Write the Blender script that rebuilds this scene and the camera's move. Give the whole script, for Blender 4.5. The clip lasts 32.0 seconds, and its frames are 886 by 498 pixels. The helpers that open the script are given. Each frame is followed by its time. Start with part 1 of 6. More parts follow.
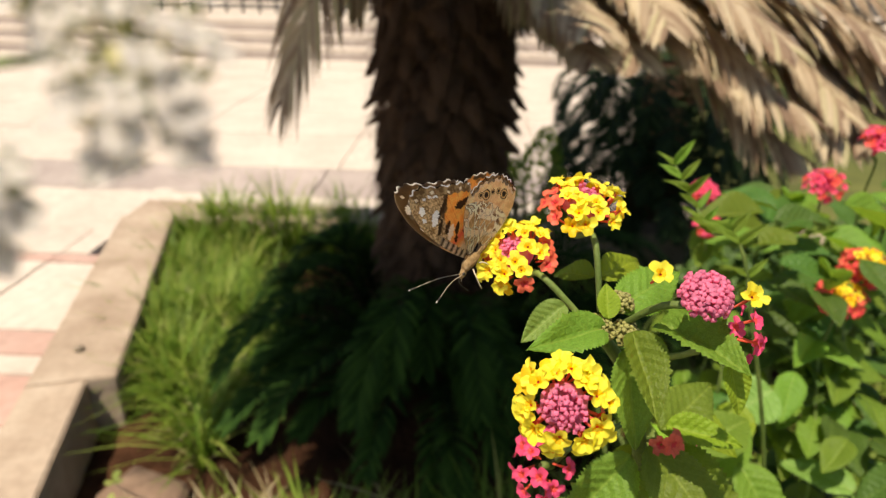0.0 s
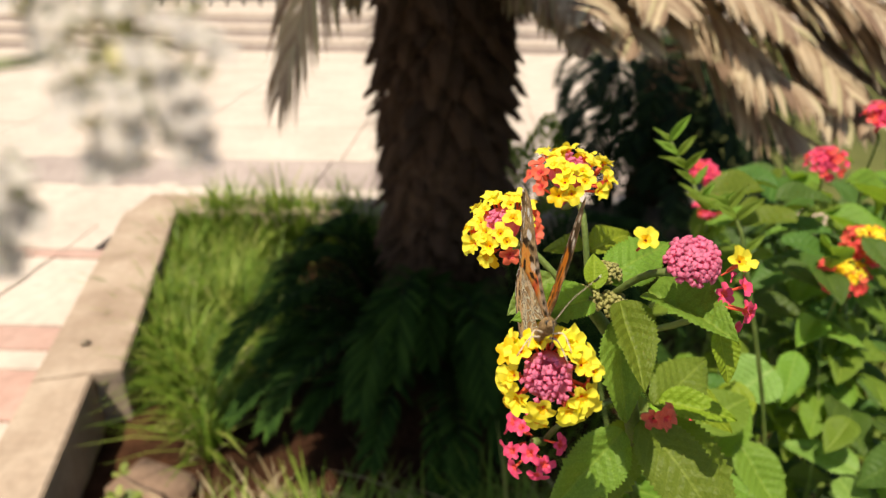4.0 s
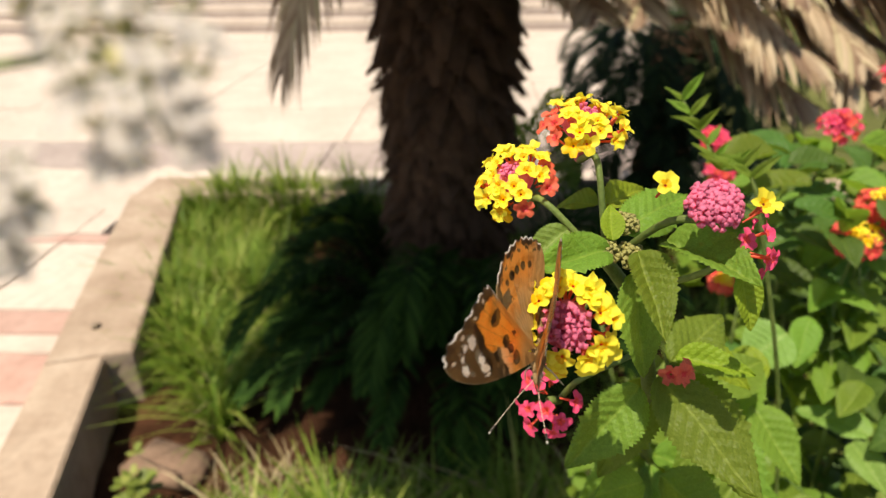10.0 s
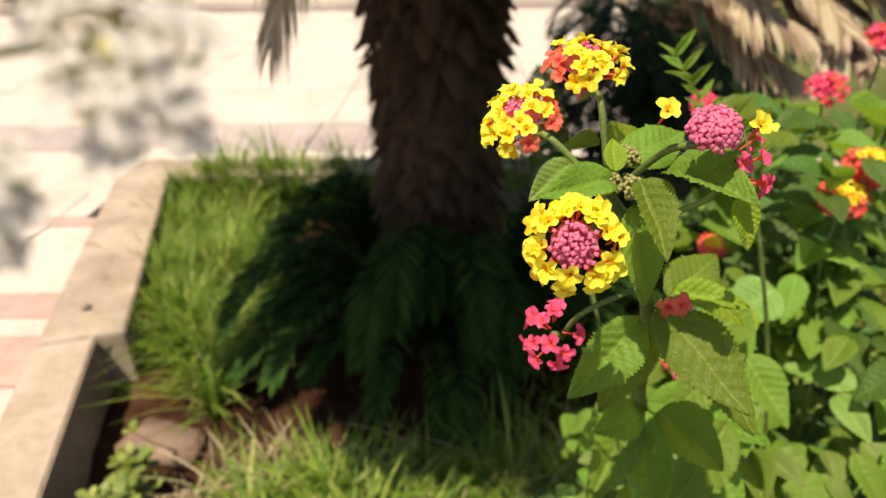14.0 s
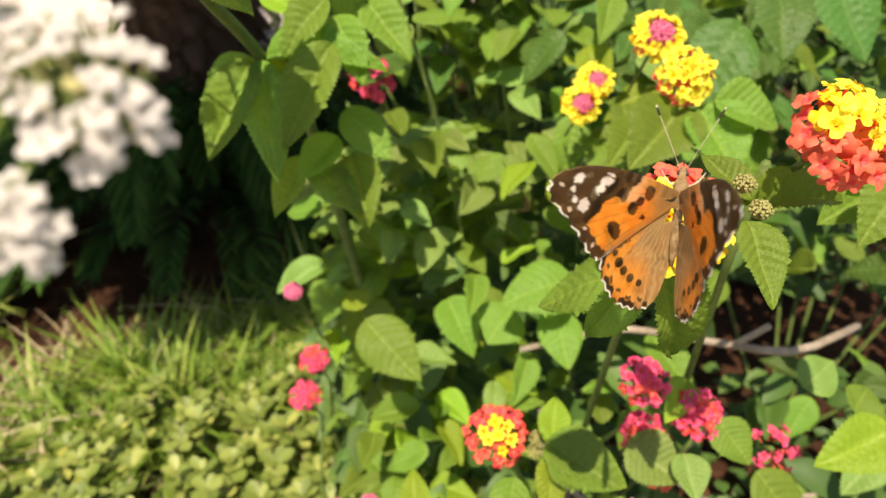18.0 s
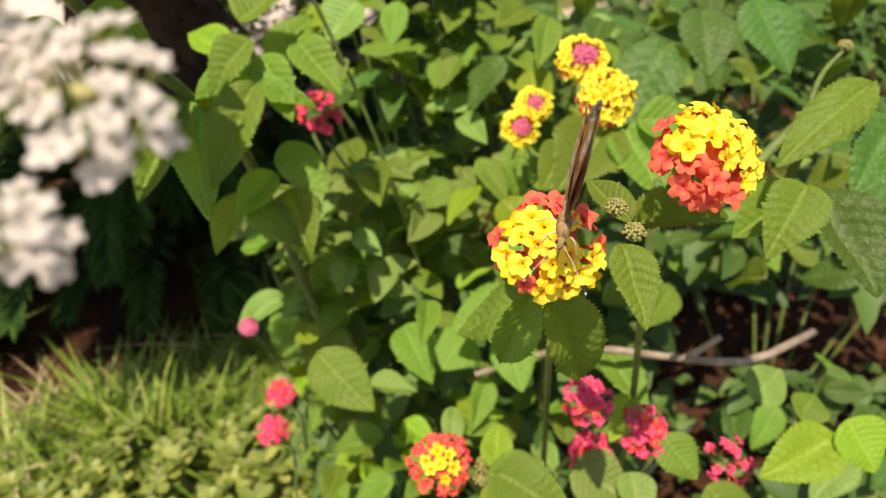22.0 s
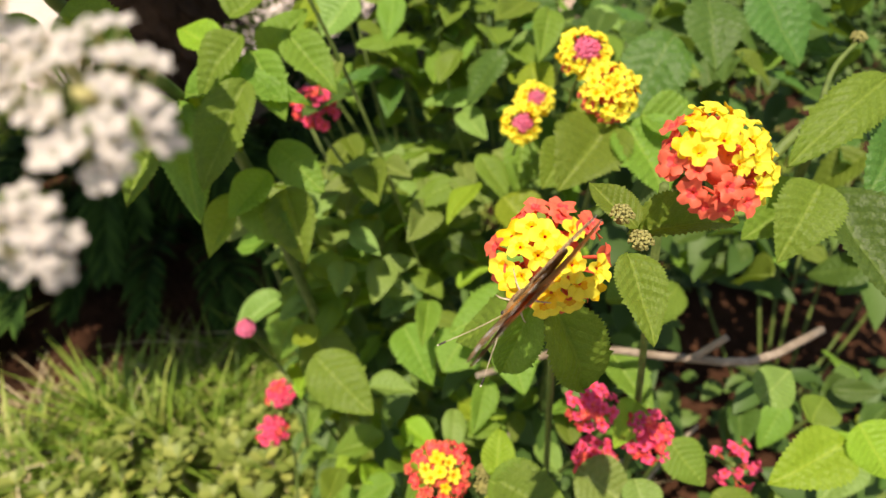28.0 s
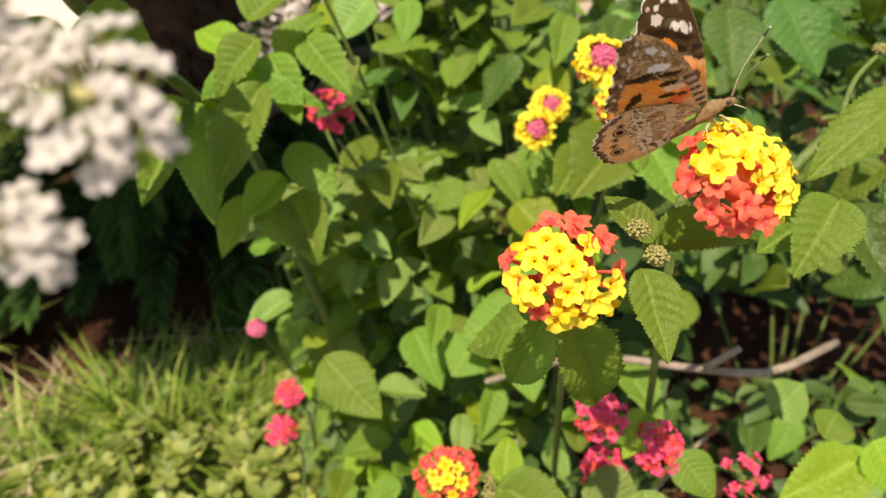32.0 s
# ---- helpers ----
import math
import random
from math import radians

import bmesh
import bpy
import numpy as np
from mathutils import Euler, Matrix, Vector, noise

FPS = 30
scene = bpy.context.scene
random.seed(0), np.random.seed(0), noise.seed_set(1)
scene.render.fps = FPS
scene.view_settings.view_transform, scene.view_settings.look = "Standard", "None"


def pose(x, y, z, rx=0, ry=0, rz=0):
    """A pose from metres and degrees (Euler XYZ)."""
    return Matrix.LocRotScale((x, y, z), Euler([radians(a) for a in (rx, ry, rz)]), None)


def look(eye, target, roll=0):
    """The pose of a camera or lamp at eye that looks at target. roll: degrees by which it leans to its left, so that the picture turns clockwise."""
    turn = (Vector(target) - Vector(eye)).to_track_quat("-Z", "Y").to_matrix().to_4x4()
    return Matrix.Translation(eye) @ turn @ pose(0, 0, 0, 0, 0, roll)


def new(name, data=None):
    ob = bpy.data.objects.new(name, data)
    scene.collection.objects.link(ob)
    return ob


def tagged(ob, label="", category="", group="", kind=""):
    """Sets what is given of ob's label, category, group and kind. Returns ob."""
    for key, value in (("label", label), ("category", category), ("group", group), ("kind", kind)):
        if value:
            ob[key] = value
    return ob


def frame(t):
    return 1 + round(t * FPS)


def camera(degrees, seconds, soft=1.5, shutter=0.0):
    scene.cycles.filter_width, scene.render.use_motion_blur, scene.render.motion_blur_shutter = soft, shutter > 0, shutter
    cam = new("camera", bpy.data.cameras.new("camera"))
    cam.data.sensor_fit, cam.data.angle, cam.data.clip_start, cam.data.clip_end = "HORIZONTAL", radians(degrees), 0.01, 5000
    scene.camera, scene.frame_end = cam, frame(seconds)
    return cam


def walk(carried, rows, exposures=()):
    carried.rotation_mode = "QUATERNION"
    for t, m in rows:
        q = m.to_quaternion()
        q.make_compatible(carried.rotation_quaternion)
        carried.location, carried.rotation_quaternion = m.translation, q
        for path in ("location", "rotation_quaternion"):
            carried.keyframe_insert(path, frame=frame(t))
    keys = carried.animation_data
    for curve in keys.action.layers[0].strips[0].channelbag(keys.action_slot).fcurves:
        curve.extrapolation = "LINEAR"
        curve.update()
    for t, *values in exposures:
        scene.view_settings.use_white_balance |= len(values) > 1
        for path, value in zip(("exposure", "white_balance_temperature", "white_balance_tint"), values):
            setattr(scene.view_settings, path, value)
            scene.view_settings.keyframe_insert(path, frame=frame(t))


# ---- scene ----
cam = camera(71.4, 32.0, 1.2)
PATH = [
    (0, (0.019, 0.005, 0.853), (-0.044, 1.827, 0.031), 1.4),
    (0.5, (0.022, 0.011, 0.857), (-0.04, 1.824, 0.014), 0.8),
    (1, (0.019, 0.01, 0.854), (-0.042, 1.824, 0.016), 0.9),
    (1.5, (0.021, 0.004, 0.849), (-0.048, 1.822, 0.019), 1.1),
    (2, (0.021, 0.006, 0.847), (-0.052, 1.824, 0.017), 1.0),
    (2.5, (0.023, 0.013, 0.849), (-0.048, 1.823, 0.002), 0.7),
    (3, (0.025, 0.009, 0.848), (-0.058, 1.822, 0.008), 0.6),
    (3.5, (0.027, 0.011, 0.851), (-0.055, 1.822, 0.007), 0.3),
    (4, (0.025, 0.006, 0.847), (-0.054, 1.815, -0.001), 0.3),
    (4.5, (0.026, 0.006, 0.841), (-0.05, 1.798, -0.043), -0.0),
    (6.5, (0.023, 0.007, 0.838), (-0.066, 1.793, -0.056), -0.4),
    (7, (0.023, 0.007, 0.839), (-0.065, 1.795, -0.053), -0.2),
    (7.5, (0.02, 0.007, 0.839), (-0.062, 1.795, -0.053), -0.2),
    (8, (0.021, 0.005, 0.839), (-0.061, 1.79, -0.059), -0.2),
    (8.5, (0.022, 0.007, 0.838), (-0.064, 1.789, -0.064), -0.4),
    (9, (0.022, 0.007, 0.839), (-0.07, 1.789, -0.063), -0.6),
    (9.5, (0.022, 0.005, 0.84), (-0.071, 1.787, -0.064), -0.8),
    (10, (0.023, 0.006, 0.839), (-0.073, 1.787, -0.066), -0.9),
    (10.5, (0.024, 0.006, 0.84), (-0.077, 1.786, -0.067), -1.2),
    (11, (0.024, 0.014, 0.846), (-0.077, 1.782, -0.083), -1.6),
    (11.5, (0.028, 0.015, 0.846), (-0.08, 1.78, -0.089), -1.9),
    (12, (0.027, 0.021, 0.848), (-0.079, 1.779, -0.101), -2.1),
    (12.5, (0.035, 0.014, 0.844), (-0.093, 1.772, -0.1), -2.2),
    (13, (0.024, 0.015, 0.843), (-0.079, 1.764, -0.122), -1.8),
    (13.5, (0.017, 0.003, 0.835), (-0.07, 1.759, -0.117), -1.4),
    (15.5, (0.041, -0.038, 0.815), (0.151, 1.585, -0.349), -2.6),
    (16, (0.062, -0.071, 0.783), (0.221, 1.354, -0.612), -4.1),
    (16.5, (0.068, -0.087, 0.736), (0.376, 1.308, -0.664), -1.2),
    (17, (0.097, -0.076, 0.693), (0.363, 1.292, -0.741), -2.9),
    (17.5, (0.107, -0.072, 0.701), (0.388, 1.349, -0.677), -2.6),
    (18, (0.12, -0.074, 0.709), (0.522, 1.458, -0.512), -2.5),
    (18.5, (0.131, -0.072, 0.708), (0.552, 1.431, -0.542), -3.7),
    (19, (0.133, -0.073, 0.712), (0.552, 1.431, -0.538), -4.1),
    (19.5, (0.134, -0.076, 0.712), (0.541, 1.43, -0.539), -4.3),
    (20, (0.136, -0.077, 0.711), (0.541, 1.43, -0.541), -4.8),
    (20.5, (0.136, -0.077, 0.71), (0.543, 1.431, -0.539), -4.6),
    (21, (0.137, -0.08, 0.712), (0.545, 1.445, -0.517), -4.6),
    (21.5, (0.141, -0.08, 0.713), (0.565, 1.489, -0.452), -4.9),
    (22, (0.148, -0.082, 0.711), (0.589, 1.483, -0.454), -4.8),
    (22.5, (0.159, -0.081, 0.71), (0.618, 1.474, -0.461), -5.1),
    (23, (0.161, -0.078, 0.708), (0.615, 1.473, -0.47), -5.2),
    (23.5, (0.158, -0.078, 0.709), (0.611, 1.476, -0.466), -5.3),
    (24, (0.154, -0.077, 0.709), (0.603, 1.474, -0.47), -5.1),
    (24.5, (0.153, -0.077, 0.709), (0.594, 1.474, -0.474), -5.2),
    (25, (0.154, -0.077, 0.709), (0.584, 1.477, -0.475), -5.4),
    (25.5, (0.154, -0.077, 0.709), (0.582, 1.475, -0.477), -5.4),
    (27.5, (0.155, -0.075, 0.71), (0.581, 1.479, -0.475), -5.2),
    (28, (0.153, -0.073, 0.709), (0.58, 1.481, -0.474), -5.4),
    (28.5, (0.151, -0.074, 0.708), (0.576, 1.477, -0.48), -5.0),
    (29, (0.153, -0.075, 0.71), (0.573, 1.478, -0.478), -5.2),
    (29.5, (0.154, -0.074, 0.71), (0.564, 1.479, -0.482), -5.2),
    (30, (0.154, -0.072, 0.709), (0.564, 1.48, -0.484), -5.2),
    (30.5, (0.151, -0.07, 0.71), (0.562, 1.481, -0.484), -5.2),
    (31, (0.151, -0.071, 0.711), (0.558, 1.486, -0.476), -5.0),
    (31.5, (0.152, -0.071, 0.711), (0.554, 1.489, -0.474), -5.0),
    (32, (0.153, -0.071, 0.711), (0.548, 1.495, -0.469), -5.0),
]
walk(cam, [(t, look(eye, target, roll)) for t, eye, target, roll in PATH], [(0, 0.28, 7600, 12), (13.5, 0.33, 7600, 13), (15.8, 0.95, 7600, 12), (16.6, 0.95, 7600, 12), (17.3, 0.82, 7600, 13), (18.2, 0.7, 7600, 15), (20, 0.6, 7600, 17), (22, 0.5, 7600, 17), (32, 0.5, 7600, 17)])
cam.data.dof.use_dof = True
cam.data.dof.focus_distance = 0.16
cam.data.dof.aperture_fstop = 14.5

# ---- light ----
world = bpy.data.worlds.new("sky")
scene.world = world
world.use_nodes = True
SUN = Vector((-0.20, -0.32, 0.925)).normalized()
sky = world.node_tree.nodes.new("ShaderNodeTexSky")
sky.sky_type, sky.sun_disc = "NISHITA", False
sky.sun_elevation = math.asin(SUN.z)
sky.sun_rotation = math.atan2(SUN.x, SUN.y)
world.node_tree.links.new(sky.outputs[0], world.node_tree.nodes["Background"].inputs[0])
world.node_tree.nodes["Background"].inputs[1].default_value = 0.11
sun = new("sun", bpy.data.lights.new("sun", "SUN"))
sun.data.energy, sun.data.angle, sun.data.color = 5.0, radians(0.53), (1.0, 0.95, 0.86)
sun.matrix_world = look(SUN * 20, (0, 0, 0))


# ---- materials ----
class Mat:
    """A small helper round a node tree."""

    def __init__(self, name, rough=0.6, spec=0.5):
        self.m = bpy.data.materials.new(name)
        self.m.use_nodes = True
        self.t = self.m.node_tree
        self.b = self.t.nodes["Principled BSDF"]
        self.b.inputs["Roughness"].default_value = rough
        self.b.inputs["Specular IOR Level"].default_value = spec

    def node(self, kind, **sets):
        n = self.t.nodes.new(kind)
        for key, value in sets.items():
            n.inputs[key.replace("_", " ")].default_value = value
        return n

    def link(self, a, b):
        self.t.links.new(a, b)

    def coords(self, which="Object", scale=1.0):
        c = self.node("ShaderNodeTexCoord")
        m = self.node("ShaderNodeMapping")
        s = scale if isinstance(scale, tuple) else (scale, scale, scale)
        m.inputs["Scale"].default_value = s
        self.link(c.outputs[which], m.inputs[0])
        return m.outputs[0]

    def noise(self, scale, detail=4.0, rough=0.55, co=None):
        n = self.node("ShaderNodeTexNoise", Scale=scale, Detail=detail, Roughness=rough)
        if co is not None:
            self.link(co, n.inputs["Vector"])
        return n.outputs["Fac"]

    def ramp(self, fac, *stops):
        r = self.t.nodes.new("ShaderNodeValToRGB")
        while len(r.color_ramp.elements) < len(stops):
            r.color_ramp.elements.new(0.5)
        for e, (p, c) in zip(r.color_ramp.elements, stops):
            e.position, e.color = p, (*c, 1)
        self.link(fac, r.inputs[0])
        return r.outputs[0]

    def mix(self, a, b, fac, mode="MIX"):
        n = self.t.nodes.new("ShaderNodeMix")
        n.data_type, n.blend_type = "RGBA", mode
        for v, i in ((fac, 0), (a, 6), (b, 7)):
            if hasattr(v, "is_linked"):
                self.link(v, n.inputs[i])
            else:
                n.inputs[i].default_value = (*v, 1) if isinstance(v, tuple) else v
        return n.outputs[2]

    def math(self, op, a, b=0.0, c=0.0):
        n = self.t.nodes.new("ShaderNodeMath")
        n.operation = op
        for i, v in enumerate((a, b, c)):
            if hasattr(v, "is_linked"):
                self.link(v, n.inputs[i])
            else:
                n.inputs[i].default_value = v
        return n.outputs[0]

    def random(self):
        return self.node("ShaderNodeObjectInfo").outputs["Random"]

    def island(self):
        return self.node("ShaderNodeNewGeometry").outputs["Random Per Island"]

    def colour(self, out):
        if isinstance(out, tuple):
            self.b.inputs["Base Color"].default_value = (*out, 1)
        else:
            self.link(out, self.b.inputs["Base Color"])
        return self

    def bump(self, height, strength=0.4, distance=0.002):
        n = self.node("ShaderNodeBump", Strength=strength, Distance=distance)
        self.link(height, n.inputs["Height"])
        self.link(n.outputs[0], self.b.inputs["Normal"])
        return self

    def thin(self, colour, share):
        """Light that comes through a thin leaf or petal."""
        tr = self.t.nodes.new("ShaderNodeBsdfTranslucent")
        if isinstance(colour, tuple):
            tr.inputs[0].default_value = (*colour, 1)
        else:
            self.link(colour, tr.inputs[0])
        mx = self.t.nodes.new("ShaderNodeMixShader")
        mx.inputs[0].default_value = share
        self.link(self.b.outputs[0], mx.inputs[1])
        self.link(tr.outputs[0], mx.inputs[2])
        self.link(mx.outputs[0], self.t.nodes["Material Output"].inputs["Surface"])
        return self


def veined_leaf(name, dark, mid, light, thin=0.35, veins=9.0, rough=0.5):
    """A leaf with a pale midrib, side veins and a quilted surface, on a UV map of (along, across)."""
    m = Mat(name, rough, 0.22)
    uv = m.node("ShaderNodeUVMap")
    sep = m.node("ShaderNodeSeparateXYZ")
    m.link(uv.outputs[0], sep.inputs[0])
    across = m.math("ABSOLUTE", m.math("SUBTRACT", sep.outputs[1], 0.5))
    wave = m.math("FRACT", m.math("MULTIPLY", m.math("SUBTRACT", sep.outputs[0], m.math("MULTIPLY", across, 0.55)), veins))
    ridge = m.math("ABSOLUTE", m.math("SUBTRACT", wave, 0.5))
    side = m.math("GREATER_THAN", ridge, 0.44)
    mid_rib = m.math("LESS_THAN", across, 0.018)
    vein = m.math("MAXIMUM", m.math("MULTIPLY", side, 0.07), m.math("MULTIPLY", mid_rib, 0.2))
    blotch = m.noise(60.0, 3.0, 0.6, m.coords("Object"))
    base = m.ramp(blotch, (0.3, dark), (0.55, mid), (0.8, light))
    shift = m.node("ShaderNodeHueSaturation")
    m.link(base, shift.inputs["Color"])
    m.link(m.math("MULTIPLY_ADD", m.random(), 0.05, 0.475), shift.inputs["Hue"])
    m.link(m.math("MULTIPLY_ADD", m.random(), 0.6, 0.7), shift.inputs["Value"])
    cells = m.node("ShaderNodeTexVoronoi", Scale=24.0)
    m.link(uv.outputs[0], cells.inputs["Vector"])
    dim = m.mix(shift.outputs[0], tuple(v * 0.6 for v in dark), m.math("MULTIPLY", cells.outputs["Distance"], 0.3))
    col = m.mix(dim, (light[0] * 1.6, light[1] * 1.35, light[2] * 1.5), vein)
    m.colour(col)
    vor = m.node("ShaderNodeTexVoronoi", Scale=24.0)
    m.link(uv.outputs[0], vor.inputs["Vector"])
    h = m.math("SUBTRACT", m.math("MULTIPLY", m.math("SUBTRACT", 0.5, ridge), 1.0), m.math("MULTIPLY", vor.outputs["Distance"], 0.45))
    m.bump(h, 0.32, 0.002)
    m.thin(m.mix(col, (0.34, 0.5, 0.02), 0.5), thin)
    return m.m


def plain(name, stops, scale, rough=0.6, bump=0.0, spec=0.4, thin=0.0, vary=0.3, dist=0.002, metal=0.0):
    """A surface with two scales of variation and a shift from thing to thing."""
    m = Mat(name, rough, spec)
    co = m.coords("Object")
    big = m.noise(scale, 5.0, 0.6, co)
    col = m.ramp(big, *stops)
    fine = m.noise(scale * 9.0, 3.0, 0.6, co)
    col = m.mix(col, (0.0, 0.0, 0.0), m.math("MULTIPLY", m.math("SUBTRACT", 0.62, fine), 0.5), "MIX")
    hsv = m.node("ShaderNodeHueSaturation")
    m.link(col, hsv.inputs["Color"])
    m.link(m.math("MULTIPLY_ADD", m.random(), vary, 1.0 - vary / 2), hsv.inputs["Value"])
    m.colour(hsv.outputs[0])
    if bump:
        m.bump(fine, bump, dist)
    if thin:
        m.thin(hsv.outputs[0], thin)
    return m.m


def strewn(name, stops, rough=0.55, thin=0.3, spec=0.3, scale=4.0):
    """For joined blades and small leaves: the colour changes from blade to blade and from place to place."""
    m = Mat(name, rough, spec)
    place = m.noise(scale, 2.0, 0.5, m.coords("Object"))
    fac = m.math("ADD", m.math("MULTIPLY", m.island(), 0.7), m.math("MULTIPLY", place, 0.3))
    col = m.ramp(fac, *stops)
    m.colour(col)
    if thin:
        m.thin(col, thin)
    return m.m


LEAF = veined_leaf("lantana_leaf", (0.135, 0.24, 0.033), (0.2, 0.325, 0.047), (0.28, 0.405, 0.07), 0.48)
LEAF_OLD = veined_leaf("old_lantana_leaf", (0.13, 0.215, 0.042), (0.2, 0.305, 0.07), (0.28, 0.385, 0.11), 0.3)
# dark copy of the lantana leaf, with the bushes' shade in its colour
LEAF_SHADED = veined_leaf("shaded_leaf", (0.04, 0.095, 0.018), (0.075, 0.15, 0.028), (0.12, 0.2, 0.04), 0.25)
LEAF_LIME = veined_leaf("young_leaf", (0.185, 0.302, 0.021), (0.252, 0.378, 0.0336), (0.319, 0.437, 0.0504), 0.4)
# tone lowered so that these leaves carry the shade inside the bushes
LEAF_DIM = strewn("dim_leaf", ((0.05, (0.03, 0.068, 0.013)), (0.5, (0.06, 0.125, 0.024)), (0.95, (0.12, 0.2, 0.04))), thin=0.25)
STEM = plain("green_stem", ((0.3, (0.07, 0.12, 0.02)), (0.7, (0.16, 0.22, 0.05))), 90.0, 0.6, 0.3)
TWIG = plain("dry_twig", ((0.3, (0.2, 0.15, 0.1)), (0.6, (0.38, 0.31, 0.23)), (0.8, (0.55, 0.48, 0.38))), 60.0, 0.85, 0.6)
SOIL = plain("red_soil", ((0.3, (0.02, 0.01, 0.005)), (0.55, (0.05, 0.022, 0.011)), (0.8, (0.1, 0.045, 0.024))), 9.0, 0.95, 0.9, 0.1, dist=0.01)
YELLOW = plain("yellow_petal", ((0.3, (0.95, 0.84, 0.03)), (0.7, (0.97, 0.91, 0.12))), 200.0, 0.5, 0.1, 0.3, 0.42, 0.12)
AMBER = plain("amber_petal", ((0.3, (0.92, 0.55, 0.014)), (0.7, (0.94, 0.68, 0.03))), 200.0, 0.5, 0.1, 0.3, 0.42, 0.2)
THROAT = plain("orange_throat", ((0.3, (0.8, 0.4, 0.006)), (0.7, (0.9, 0.58, 0.015))), 300.0, 0.55, 0.0, 0.3, 0.2)
CORAL = plain("coral_petal", ((0.3, (0.82, 0.12, 0.06)), (0.7, (0.9, 0.22, 0.13))), 200.0, 0.5, 0.1, 0.3, 0.4, 0.25)
PINK = plain("pink_bud", ((0.3, (0.88, 0.18, 0.34)), (0.7, (0.96, 0.36, 0.53))), 260.0, 0.5, 0.1, 0.3, 0.5, 0.3)
MAGENTA = plain("magenta_petal", ((0.3, (0.78, 0.05, 0.14)), (0.7, (0.88, 0.11, 0.24))), 200.0, 0.5, 0.1, 0.3, 0.3, 0.3)
RED = plain("red_petal", ((0.3, (0.7, 0.045, 0.05)), (0.7, (0.84, 0.1, 0.085))), 200.0, 0.5, 0.1, 0.3, 0.3, 0.3)
BUD_GREEN = plain("bud_green", ((0.3, (0.18, 0.2, 0.05)), (0.7, (0.38, 0.34, 0.12))), 240.0, 0.6, 0.3)


# ---- mesh helpers ----
def part(name, bm, material, parent=None, label="", smooth=True):
    me = bpy.data.meshes.new(name)
    bm.to_mesh(me)
    bm.free()
    for m in material if isinstance(material, (list, tuple)) else [material]:
        me.materials.append(m)
    if smooth:
        me.polygons.foreach_set("use_smooth", [True] * len(me.polygons))
    ob = new(name, me)
    ob.parent = parent
    return tagged(ob, label)


def shared(name, mesh, m, parent, label=""):
    """One more piece on a mesh that is already there."""
    ob = new(name, mesh)
    ob.parent = parent
    ob.matrix_basis = m
    return tagged(ob, label)


def raw(name, verts, faces, material, parent=None, label="", smooth=True, uvs=None, slots=None):
    me = bpy.data.meshes.new(name)
    me.from_pydata([tuple(v) for v in verts], [], faces)
    for m in material if isinstance(material, (list, tuple)) else [material]:
        me.materials.append(m)
    if slots is not None:
        me.polygons.foreach_set("material_index", slots)
    if smooth:
        me.polygons.foreach_set("use_smooth", [True] * len(me.polygons))
    if uvs is not None:
        layer = me.uv_layers.new(name="UVMap")
        flat = [c for p in me.polygons for v in p.vertices for c in uvs[v]]
        layer.data.foreach_set("uv", flat)
    me.update()
    ob = new(name, me)
    ob.parent = parent
    return tagged(ob, label)


def tube_geo(points, radii, sides=6, verts=None, faces=None):
    """A tapered tube along points, added to verts and faces."""
    verts = [] if verts is None else verts
    faces = [] if faces is None else faces
    pts = [Vector(p) for p in points]
    base = len(verts)
    ref = Vector((0.31, 0.17, 0.93))
    for i, p in enumerate(pts):
        d = (pts[min(i + 1, len(pts) - 1)] - pts[max(i - 1, 0)]).normalized()
        a = d.cross(ref if abs(d.dot(ref)) < 0.95 else Vector((1, 0, 0))).normalized()
        b = d.cross(a)
        for k in range(sides):
            w = 2 * math.pi * k / sides
            verts.append(p + (a * math.cos(w) + b * math.sin(w)) * radii[i])
    for i in range(len(pts) - 1):
        for k in range(sides):
            n = (k + 1) % sides
            faces.append((base + i * sides + k, base + i * sides + n, base + (i + 1) * sides + n, base + (i + 1) * sides + k))
    faces.append(tuple(base + k for k in reversed(range(sides))))
    faces.append(tuple(base + (len(pts) - 1) * sides + k for k in range(sides)))
    return verts, faces


def curve(points, n):
    """A smooth line through points."""
    pts = [Vector(p) for p in points]
    if len(pts) == 2:
        return [pts[0].lerp(pts[1], i / (n - 1)) for i in range(n)]
    ext = [pts[0] * 2 - pts[1]] + pts + [pts[-1] * 2 - pts[-2]]
    out = []
    for i in range(n):
        s = i / (n - 1) * (len(pts) - 1)
        k = min(int(s), len(pts) - 2)
        f = s - k
        p0, p1, p2, p3 = ext[k:k + 4]
        out.append(0.5 * (2 * p1 + (p2 - p0) * f + (2 * p0 - 5 * p1 + 4 * p2 - p3) * f * f + (3 * p1 - p0 - 3 * p2 + p3) * f ** 3))
    return out


def tube(name, points, r0, r1, material, parent=None, n=10, sides=7, label=""):
    line = curve(points, n)
    v, f = tube_geo(line, [r0 + (r1 - r0) * i / (n - 1) for i in range(n)], sides)
    return raw(name, v, f, material, parent, label)


def aim(base, tip, up=(0, 0, 1), width=1.0, length=None, thick=None):
    """The pose that lays a unit leaf (along +y, face +z) from base to tip."""
    base, tip = Vector(base), Vector(tip)
    y = tip - base
    ln = y.length if length is None else length
    y.normalize()
    z = Vector(up) - y * y.dot(Vector(up))
    if z.length < 1e-4:
        z = y.orthogonal()
    z.normalize()
    x = y.cross(z)
    m = Matrix((x, y, z)).transposed().to_4x4()
    return Matrix.Translation(base) @ m @ Matrix.Diagonal((width, ln, ln if thick is None else thick, 1))


